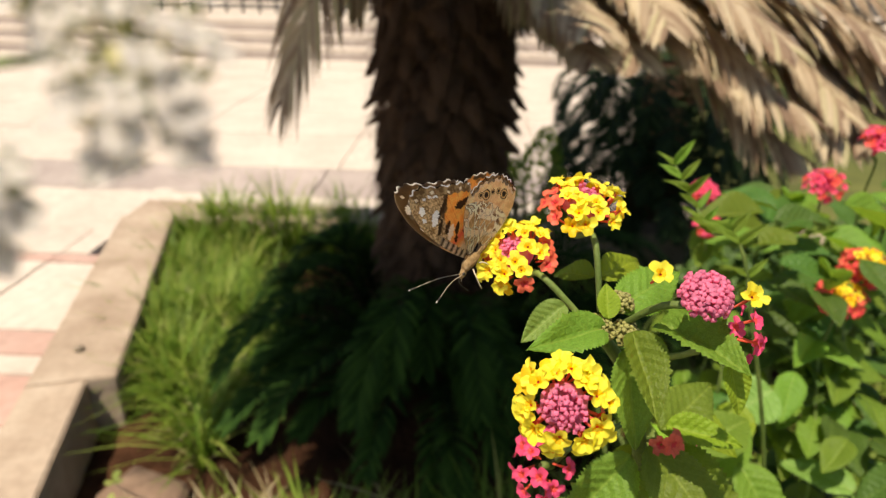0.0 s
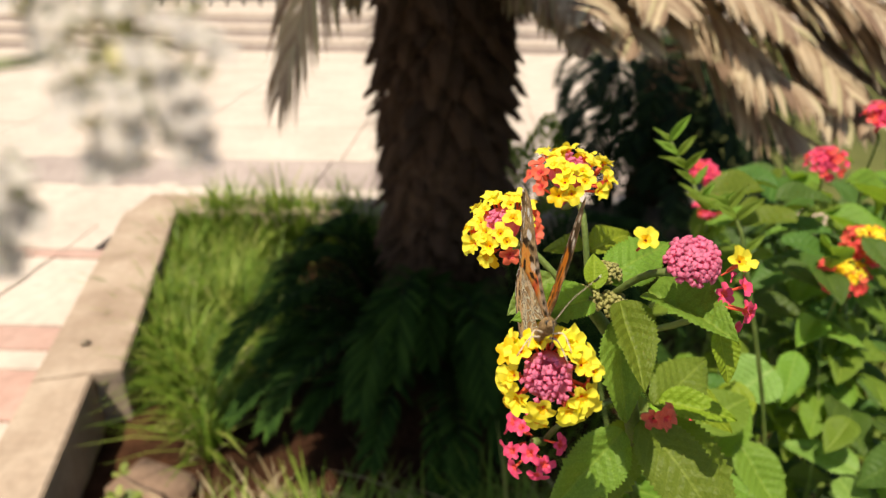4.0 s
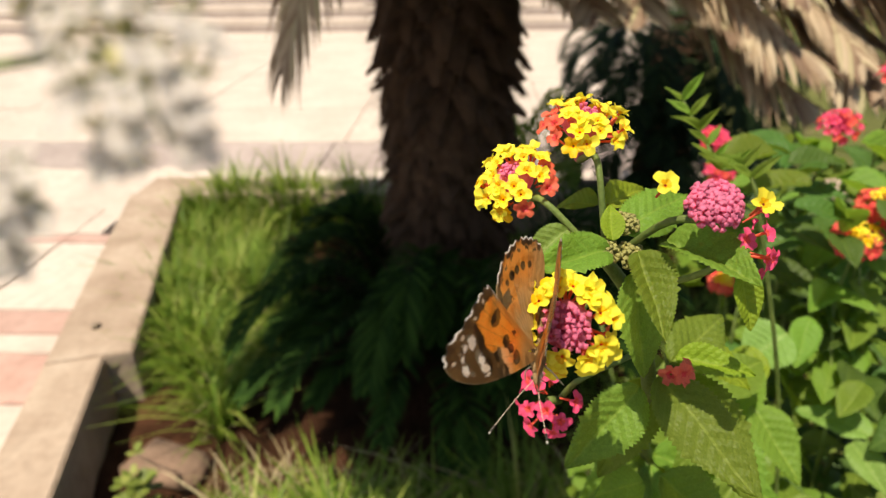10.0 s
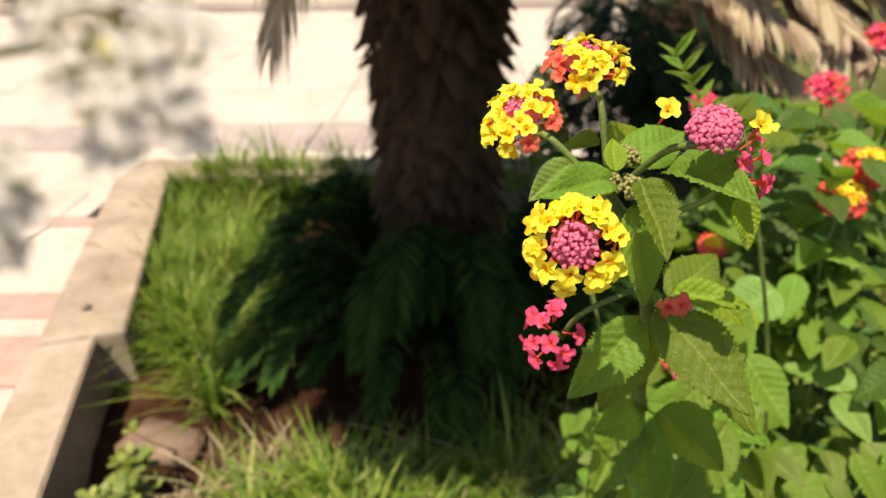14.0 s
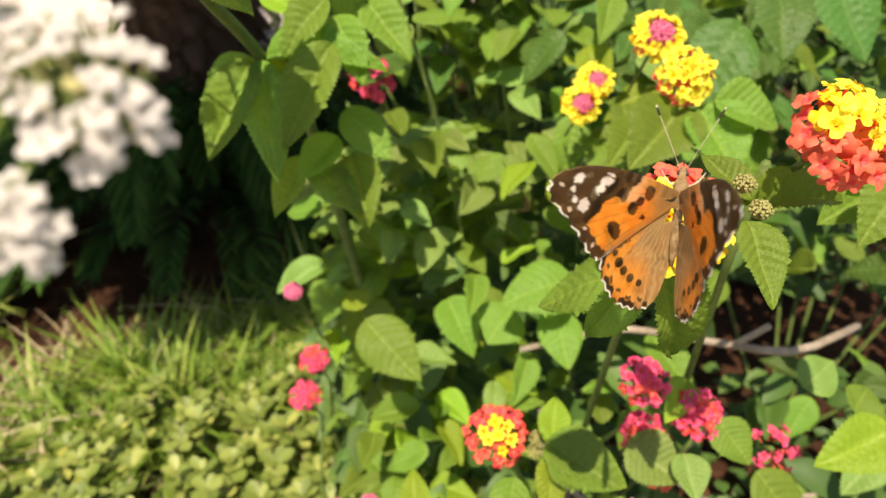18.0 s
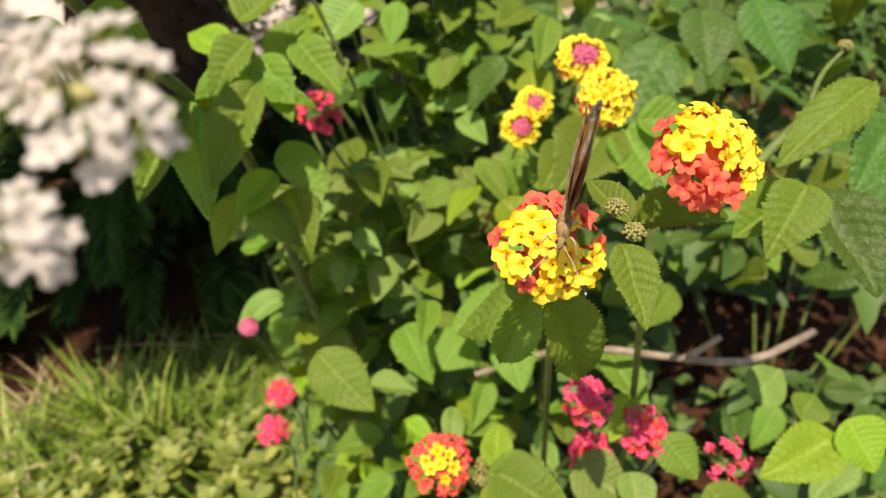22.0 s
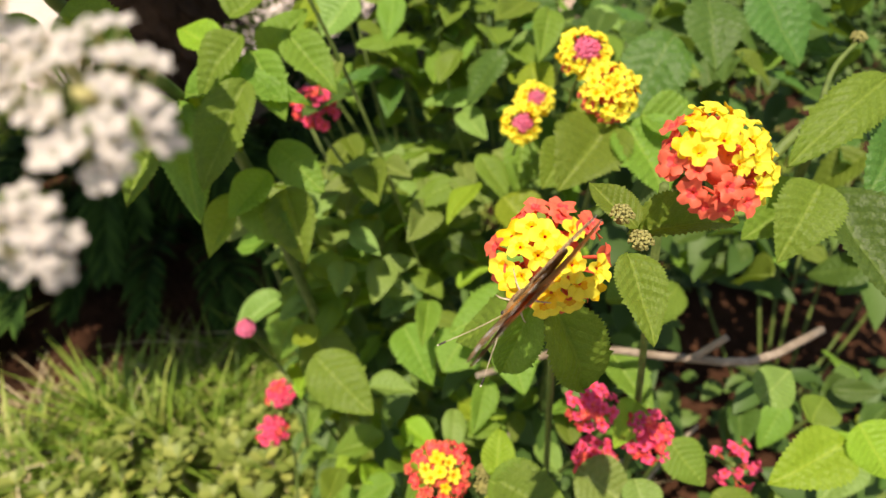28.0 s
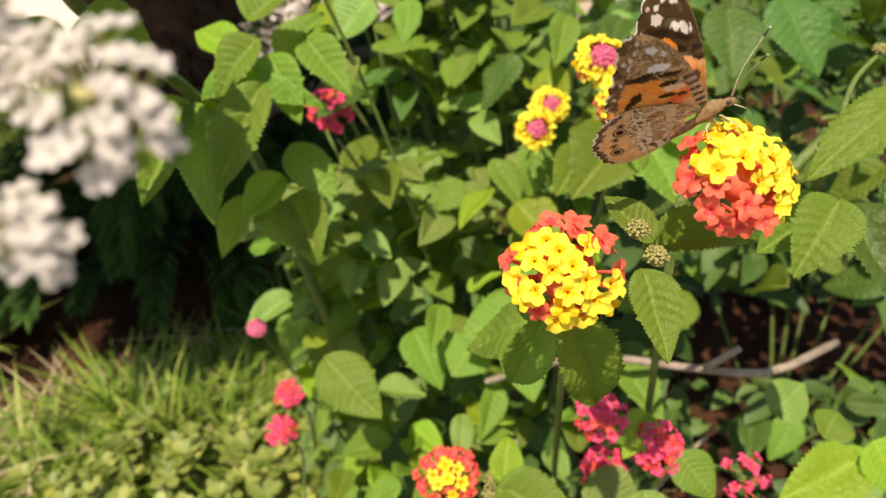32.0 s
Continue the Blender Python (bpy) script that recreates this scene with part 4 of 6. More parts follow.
    leaf(t, (0.1253, 0.2454, 0.5398), (0.1023, 0.2258, 0.5171), 0.0220, LEAVES_LIME, (-0.04, -0.39, 0.83))
    leaf(t, (0.1284, 0.2423, 0.537), (0.1489, 0.2106, 0.5213), 0.0253, None, (-0.04, -0.39, 0.83))
    leaf(t, (0.1427, 0.22, 0.4298), (0.165, 0.1746, 0.4146), 0.0412, None, (-0.06, -0.57, 0.76))
    leaf(t, (0.1436, 0.2325, 0.4284), (0.1349, 0.2531, 0.4341), 0.0218, LEAVES_LIME, (-0.04, -0.39, 0.83))
    leaf(t, (0.1724, 0.2693, 0.6127), (0.1902, 0.2361, 0.5924), 0.0268, None, (-0.12, -0.43, 0.78))
    leaf(t, (0.1807, 0.28, 0.579), (0.2041, 0.295, 0.5903), 0.0268, LEAVES_OLD, (-0.12, -0.43, 0.78))
    leaf(t, (0.1391, 0.2644, 0.611), (0.1167, 0.2919, 0.6221), 0.0238, LEAVES_LIME, (-0.12, -0.43, 0.78))
    leaf(t, (0.1602, 0.2743, 0.598), (0.1865, 0.296, 0.619), 0.0285, None, (-0.12, -0.43, 0.78))
    leaf(t, (0.1465, 0.262, 0.6275), (0.1735, 0.2766, 0.6396), 0.0318, None, (-0.12, -0.43, 0.78))
    leaf(t, (0.1499, 0.2449, 0.6231), (0.1215, 0.2288, 0.6086), 0.0243, None, (-0.15, -0.54, 0.71))
    leaf(t, (0.153, 0.2492, 0.613), (0.1611, 0.2169, 0.5905), 0.0252, None, (-0.15, -0.54, 0.71))
    leaf(t, (0.196, 0.3017, 0.613), (0.165, 0.3146, 0.6018), 0.0335, LEAVES_LIME, (-0.12, -0.43, 0.78))
    leaf(t, (0.2242, 0.3427, 0.6095), (0.197, 0.3358, 0.5906), 0.0403, LEAVES_OLD, (-0.12, -0.43, 0.78))
    leaf(t, (0.1473, 0.2217, 0.6087), (0.116, 0.1915, 0.5746), 0.0287, None, (-0.17, -0.62, 0.67))
    leaf(t, (0.1523, 0.2497, 0.5627), (0.1693, 0.2192, 0.5458), 0.0276, None, (-0.12, -0.43, 0.78))
    leaf(t, (0.1455, 0.2422, 0.5504), (0.1198, 0.2264, 0.5373), 0.0246, LEAVES_LIME, (-0.15, -0.54, 0.71))
    leaf(t, (0.152, 0.2433, 0.5373), (0.1538, 0.2082, 0.5088), 0.0316, None, (-0.17, -0.62, 0.67))
    return t


front_lantana()


def canopy(x, y):
    """How high the lantana bushes reach."""
    h = 0.60 * math.exp(-((min(x, 0.42) - 0.42) / 0.33) ** 4) * (1 if y < 0.45 else math.exp(-((y - 0.45) / 0.22) ** 2))
    near = 1 - 0.50 * math.exp(-((y - 0.02) / 0.16) ** 2)
    return SOIL_Z + (h + 0.12) * near + 0.05 * noise.noise((x * 7, y * 7, 5))


def hollow(x, y, z):
    """A bare, shaded opening into the bush, falling away under its upper leaves."""
    out, back = x - 0.153, y + 0.075
    if out < 0.13 or back < 0.05 or not 0.88 < out / back < 2.6:
        return False
    fall, turn = (0.71 - z) / math.hypot(out, back), min(out / back, 1.9) - 0.92
    return 0.80 - 0.18 * turn < fall < 1.04 - 0.22 * turn


def fill_leaves(t, rng, count, xr, yr, keep, deep=0.0):
    """Leaves in pairs over a bush, crowding towards its surface."""
    n = 0
    while n < count:
        x, y = rng.uniform(*xr), rng.uniform(*yr)
        top = canopy(x, y)
        if top < 0.0 or not keep(x, y):
            continue
        z = top - abs(rng.gauss(0, 0.10))
        if z < SOIL_Z + 0.02 or hollow(x, y, z):
            continue
        a = rng.uniform(0, 6.283)
        ln = rng.uniform(0.028, 0.052)
        d = Vector((math.cos(a), math.sin(a) - 0.25, rng.uniform(-0.75, 0.3))).normalized()
        b = Vector((x, y, z))
        kind = LEAVES if rng.random() < 0.6 else (LEAVES_OLD if rng.random() < 0.7 else LEAVES_LIME)
        # shade put in by colour: the dark leaf, more often to the right
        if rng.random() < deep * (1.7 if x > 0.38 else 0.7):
            kind = LEAVES_SHADED
        shared("leaf", rng.choice(kind), aim(b, b + d * ln, (rng.uniform(-0.5, 0.5), rng.uniform(-0.8, 0.2), 1), ln * rng.uniform(0.55, 0.75)), t)
        n += 1


def stems(t, rng, root, tips, r=0.003):
    for tip in tips:
        tip = Vector(tip)
        mid = Vector(root).lerp(tip, 0.5) + Vector((rng.uniform(-0.05, 0.05), rng.uniform(-0.05, 0.05), 0.03))
        tube("stem", [root, mid, tip], r, r * 0.5, STEM, t, 12, 6)


def near_bush():
    """The bush that is seen close by in the later part."""
    rng = random.Random(61)
    t = thing("lantana", "dense lantana bush with yellow, coral and magenta heads", "lantana", group="lantana plants")
    root = (0.36, 0.30, SOIL_Z - 0.02)
    heads = (
        ((0.2078, 0.030, 0.6203), (-0.1, -0.75, 0.8), 0.0128, RING_WARM_SHADED, "yellow flower head with coral rim", 0.0037),
        ((0.248, 0.026, 0.6390), (0.25, -0.65, 0.85), 0.0126, RING_FULL, "yellow flower head with coral rim", 0.0037),
        ((0.316, 0.207, 0.597), (-0.1, -0.6, 0.8), 0.0125, RING_OPEN, "yellow flower head with pink middle", 0.0040),
        ((0.31, 0.170, 0.590), (-0.1, -0.8, 0.8), 0.0135, RING_FULL, "yellow flower head with coral rim", 0.0041),
        ((0.3178, 0.2692, 0.5471), (-0.1, -0.7, 0.8), 0.011, RING_OPEN, "small yellow flower head with pink middle", 0.0038),
        ((0.3018, 0.255, 0.5395), (-0.1, -0.8, 0.6), 0.011, RING_OPEN, "small yellow flower head with pink middle", 0.0038),
        ((0.188, 0.097, 0.452), (-0.1, -0.6, 0.9), 0.0142, RING_REDGOLD, "coral flower head with a yellow middle", 0.0036),
        ((0.293, 0.083, 0.445), (0, -0.6, 0.9), 0.0125, RING_MAGENTA, "magenta flower head", 0.0036),
        ((0.268, 0.098, 0.462), (-0.2, -0.6, 0.9), 0.0115, RING_MAGENTA, "magenta flower head", 0.0034),
        ((0.266, 0.088, 0.432), (-0.4, -0.6, 0.6), 0.0105, RING_MAGENTA, "magenta flower head", 0.0034),
        ((0.272, 0.075, 0.412), (-0.2, -0.7, 0.5), 0.010, ((20, 4, "b"), (60, 6, "c"), (90, 6, "b")), "fading pink flower head", 0.0034),
        ((0.3556, 0.0784, 0.3912), (0, -0.7, 0.7), 0.0130, RING_SPARSE, "spent magenta flower head", 0.0040),
        ((0.187, 0.365, 0.533), (0, -0.7, 0.7), 0.0155, RING_MAGENTA, "magenta flower head", 0.0045),
    )
    for k, (p, ax, r, rings, label, size) in enumerate(heads):
        a = Vector(ax).normalized()
        flower_head(t, p, ax, r, rings, Vector(p) - a * 0.02 + Vector((0.012, 0.03, -0.035)), label, 40 + k, size, 0.6, ((0.7, 0.5, 0.2), (-0.75, -0.2, -0.6))[k] if k < 2 else None)
    for p, r in (((0.2279, 0.0336, 0.6247), 0.0027), ((0.2306, 0.0287, 0.6193), 0.0028), ((0.404, 0.128, 0.611), 0.0032), ((0.21, 0.096, 0.441), 0.0045), ((0.208, 0.094, 0.434), 0.004)):
        bud_pair(t, p, r)
    stems(t, rng, root, ((0.225, 0.06, 0.60), (0.26, 0.06, 0.61), (0.33, 0.2, 0.57), (0.35, 0.34, 0.48), (0.2, 0.13, 0.42), (0.3, 0.12, 0.41), (0.19, 0.38, 0.5), (0.34, 0.12, 0.36)))
    tube("stem", [(0.43, 0.16, 0.50), (0.352, 0.093, 0.598), (0.303, 0.081, 0.575), (0.262, 0.045, 0.622)], 0.0028, 0.0014, STEM, t, 14, 7)
    tube("stem", [(0.352, 0.093, 0.598), (0.385, 0.12, 0.602), (0.404, 0.128, 0.609)], 0.0013, 0.001, STEM, t, 8, 6)
    tube("twig", [(0.24, 0.19, 0.40), (0.30, 0.17, 0.42), (0.36, 0.15, 0.408), (0.42, 0.14, 0.39), (0.50, 0.16, 0.37)], 0.0022, 0.0032, TWIG, t, 12, 7, "bare dry twig")
    tube("twig", [(0.372, 0.148, 0.402), (0.383, 0.145, 0.412), (0.393, 0.143, 0.420)], 0.0026, 0.0022, TWIG, t, 6, 7, "bare dry twig")
    for k in range(30):
        b = Vector((rng.uniform(0.28, 0.44), rng.uniform(0.05, 0.2), rng.uniform(0.02, 0.2)))
        e = b + Vector((rng.uniform(-0.1, 0.1), rng.uniform(-0.06, 0.06), rng.uniform(0.02, 0.12)))
        tube("twig", [b, b.lerp(e, 0.5) + Vector((rng.uniform(-0.02, 0.02), 0, 0.015)), e], 0.0035, 0.0016, TWIG, t, 8, 6, "bare dry twig")
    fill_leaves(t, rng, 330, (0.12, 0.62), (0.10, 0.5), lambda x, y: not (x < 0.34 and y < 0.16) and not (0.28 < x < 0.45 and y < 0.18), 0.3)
    # lit leaves low down between the tall shoots
    for _ in range(170):
        d, u, v = rng.uniform(0.40, 0.57), rng.uniform(-0.05, 0.30), rng.uniform(-0.74, -0.47)
        b = Vector((0.153 + d * u, -0.075 + d * 0.9, 0.71 + d * v))
        a = rng.uniform(0, 6.283)
        e = b + Vector((math.cos(a), math.sin(a) - 0.4, rng.uniform(-0.55, 0.15))).normalized() * rng.uniform(0.025, 0.042)
        leaf(t, b, e, (e - b).length * 0.68, rng.choice((LEAVES, LEAVES_OLD, LEAVES_OLD)), (rng.uniform(-0.4, 0.4), rng.uniform(-0.7, 0.0), 1))
    leaf(t, (0.2123, 0.0392, 0.5988), (0.2249, 0.0263, 0.5578), 0.0218, None, (-0.16, -0.58, 0.69))
    leaf(t, (0.2124, 0.0485, 0.5908), (0.1985, 0.0493, 0.553), 0.0165, None, (-0.17, -0.62, 0.67))
    leaf(t, (0.2213, 0.0611, 0.5768), (0.1933, 0.0823, 0.5521), 0.0243, None, (-0.11, -0.39, 0.8))
    leaf(t, (0.2265, 0.0281, 0.6165), (0.2239, 0.008, 0.6061), 0.0141, None, (-0.08, -0.27, 0.86))
    leaf(t, (0.2352, 0.0405, 0.6122), (0.2703, 0.0393, 0.6082), 0.0164, None, (-0.11, -0.39, 0.8))
    leaf(t, (0.2357, 0.0376, 0.6153), (0.2313, 0.0561, 0.6212), 0.0113, None, (-0.11, -0.39, 0.8))
    leaf(t, (0.2135, 0.0549, 0.5996), (0.2108, 0.0697, 0.6011), 0.0136, None, (-0.11, -0.39, 0.8))
    leaf(t, (0.3094, 0.1692, 0.5732), (0.2738, 0.1465, 0.5559), 0.0409, None, (-0.13, -0.47, 0.76))
    leaf(t, (0.3173, 0.1665, 0.5726), (0.3215, 0.1304, 0.5521), 0.0409, None, (-0.13, -0.47, 0.76))
    leaf(t, (0.3222, 0.1625, 0.5776), (0.351, 0.1468, 0.5674), 0.0330, None, (-0.12, -0.43, 0.78))
    leaf(t, (0.3013, 0.1907, 0.5563), (0.2782, 0.1733, 0.5419), 0.0268, None, (-0.13, -0.47, 0.76))
    leaf(t, (0.3329, 0.3188, 0.4993), (0.3121, 0.2883, 0.4687), 0.0320, None, (-0.15, -0.54, 0.71))
    leaf(t, (0.347, 0.3086, 0.4911), (0.3555, 0.2776, 0.4704), 0.0341, None, (-0.12, -0.43, 0.78))
    leaf(t, (0.3627, 0.0786, 0.6174), (0.317, 0.0679, 0.6036), 0.0227, None, (-0.12, -0.43, 0.78))
    leaf(t, (0.3765, 0.075, 0.6007), (0.3451, 0.0593, 0.5856), 0.0268, LEAVES_SHADED, (-0.13, -0.47, 0.76))
    leaf(t, (0.3304, 0.0656, 0.5885), (0.3062, 0.0513, 0.5778), 0.0256, None, (-0.11, -0.39, 0.8))
    leaf(t, (0.3399, 0.0702, 0.5812), (0.3365, 0.0302, 0.5612), 0.0302, LEAVES_SHADED, (-0.13, -0.47, 0.76))
    leaf(t, (0.3438, 0.078, 0.5759), (0.314, 0.0757, 0.562), 0.0264, None, (-0.11, -0.39, 0.8))
    leaf(t, (0.386, 0.2292, 0.5869), (0.3411, 0.2055, 0.5564), 0.0456, LEAVES_SHADED, (-0.13, -0.47, 0.76))
    leaf(t, (0.4096, 0.2336, 0.6013), (0.3928, 0.1958, 0.5793), 0.0385, LEAVES_SHADED, (-0.13, -0.47, 0.76))
    leaf(t, (0.4393, 0.2277, 0.6043), (0.4385, 0.1842, 0.5807), 0.0417, LEAVES_SHADED, (-0.11, -0.39, 0.8))
    leaf(t, (0.2118, 0.0837, 0.4509), (0.2294, 0.0549, 0.4534), 0.0334, None, (-0.12, -0.43, 0.78))
    leaf(t, (0.2118, 0.085, 0.4527), (0.2208, 0.1034, 0.4632), 0.0184, LEAVES_LIME, (-0.13, -0.47, 0.76))
    leaf(t, (0.2546, 0.0849, 0.4342), (0.2726, 0.0604, 0.4256), 0.0335, LEAVES_OLD, (-0.12, -0.43, 0.78))
    leaf(t, (0.2943, 0.0998, 0.4514), (0.2736, 0.079, 0.4504), 0.0199, LEAVES_LIME, (-0.15, -0.54, 0.71))
    leaf(t, (0.3011, 0.0781, 0.4422), (0.3078, 0.0554, 0.4318), 0.0266, None, (-0.12, -0.43, 0.78))
    leaf(t, (0.3768, 0.0459, 0.4443), (0.334, 0.0404, 0.4385), 0.0324, LEAVES_LIME, (-0.11, -0.39, 0.8))
    leaf(t, (0.3841, 0.0486, 0.4505), (0.3876, 0.0256, 0.4386), 0.0351, LEAVES_LIME, (-0.11, -0.39, 0.8))
    leaf(t, (0.3842, 0.0689, 0.4265), (0.401, 0.0798, 0.43), 0.0246, None, (-0.12, -0.43, 0.78))
    leaf(t, (0.3741, 0.0939, 0.4219), (0.4071, 0.1021, 0.4278), 0.0293, LEAVES_OLD, (-0.12, -0.43, 0.78))
    leaf(t, (0.2079, 0.0856, 0.4494), (0.2398, 0.0592, 0.4441), 0.0324, None, (-0.07, -0.38, 0.84))
    leaf(t, (0.2109, 0.0859, 0.4503), (0.2218, 0.1068, 0.4583), 0.0168, LEAVES_LIME, (-0.07, -0.38, 0.84))
    leaf(t, (0.2112, 0.0818, 0.4464), (0.1998, 0.0587, 0.4362), 0.0189, LEAVES_LIME, (-0.09, -0.48, 0.8))
    leaf(t, (0.1906, 0.0795, 0.4404), (0.1739, 0.0498, 0.4368), 0.0239, None, (-0.11, -0.55, 0.77))
    leaf(t, (0.2362, 0.0675, 0.4234), (0.23, 0.046, 0.4157), 0.0238, None, (-0.11, -0.55, 0.77))
    leaf(t, (0.2342, 0.0592, 0.3873), (0.2282, 0.0372, 0.3791), 0.0238, LEAVES_LIME, (-0.11, -0.55, 0.77))
    leaf(t, (0.1405, 0.1083, 0.3749), (0.1213, 0.1128, 0.3756), 0.0198, None, (-0.07, -0.38, 0.84))
    leaf(t, (0.1492, 0.1027, 0.3711), (0.1717, 0.114, 0.3722), 0.0234, None, (-0.07, -0.38, 0.84))
    leaf(t, (0.1515, 0.0985, 0.3676), (0.1455, 0.077, 0.3599), 0.0228, None, (-0.11, -0.55, 0.77))
    leaf(t, (0.146, 0.1095, 0.3771), (0.1491, 0.1342, 0.3873), 0.0201, LEAVES_LIME, (-0.07, -0.38, 0.84))
    leaf(t, (0.1803, 0.045, 0.3637), (0.1717, 0.0673, 0.3695), 0.0399, None, (-0.07, -0.34, 0.86))
    leaf(t, (0.1915, 0.036, 0.3711), (0.145, 0.0343, 0.3748), 0.0433, None, (-0.07, -0.38, 0.84))
    leaf(t, (0.2437, -0.0088, 0.366), (0.3193, 0.008, 0.3961), 0.0550, None, (-0.07, -0.38, 0.84))
    leaf(t, (0.3228, 0.0631, 0.4075), (0.338, 0.0279, 0.3906), 0.0328, None, (-0.07, -0.38, 0.84))
    leaf(t, (0.2781, 0.0703, 0.4339), (0.2735, 0.0491, 0.4267), 0.0224, LEAVES_OLD, (-0.09, -0.48, 0.8))
    leaf(t, (0.1336, 0.3206, 0.3809), (0.1104, 0.2981, 0.369), 0.0408, None, (-0.07, -0.38, 0.84))
    leaf(t, (0.1425, 0.2926, 0.3838), (0.1648, 0.2375, 0.3632), 0.0474, None, (-0.11, -0.55, 0.77))
    leaf(t, (0.1568, 0.3186, 0.3833), (0.1896, 0.3364, 0.3924), 0.0278, LEAVES_LIME, (-0.07, -0.38, 0.84))
    leaf(t, (0.2743, 0.192, 0.4516), (0.2252, 0.189, 0.4536), 0.0447, None, (-0.07, -0.38, 0.84))
    leaf(t, (0.2441, 0.2159, 0.4131), (0.2188, 0.2002, 0.4074), 0.0418, None, (-0.07, -0.38, 0.84))
    leaf(t, (0.2656, 0.1954, 0.4254), (0.2575, 0.1561, 0.4143), 0.0340, None, (-0.11, -0.55, 0.77))
    leaf(t, (0.208, 0.2537, 0.4006), (0.2118, 0.2109, 0.3884), 0.0363, None, (-0.09, -0.48, 0.8))
    leaf(t, (0.295, 0.2722, 0.4762), (0.3116, 0.2252, 0.4624), 0.0413, LEAVES_LIME, (-0.08, -0.41, 0.83))
    leaf(t, (0.3369, 0.2491, 0.4898), (0.3315, 0.2892, 0.4992), 0.0489, None, (-0.07, -0.38, 0.84))
    leaf(t, (0.3251, 0.3085, 0.4746), (0.3128, 0.3335, 0.4823), 0.0334, LEAVES_OLD, (-0.07, -0.38, 0.84))
    leaf(t, (0.281, 0.3714, 0.387), (0.234, 0.3359, 0.3723), 0.0396, LEAVES_OLD, (-0.07, -0.38, 0.84))
    leaf(t, (0.285, 0.3668, 0.3833), (0.3068, 0.3262, 0.3765), 0.0346, LEAVES_OLD, (-0.07, -0.38, 0.84))
    leaf(t, (0.2987, 0.1761, 0.4689), (0.2994, 0.2182, 0.4813), 0.0373, None, (-0.07, -0.38, 0.84))
    return t


near_bush()


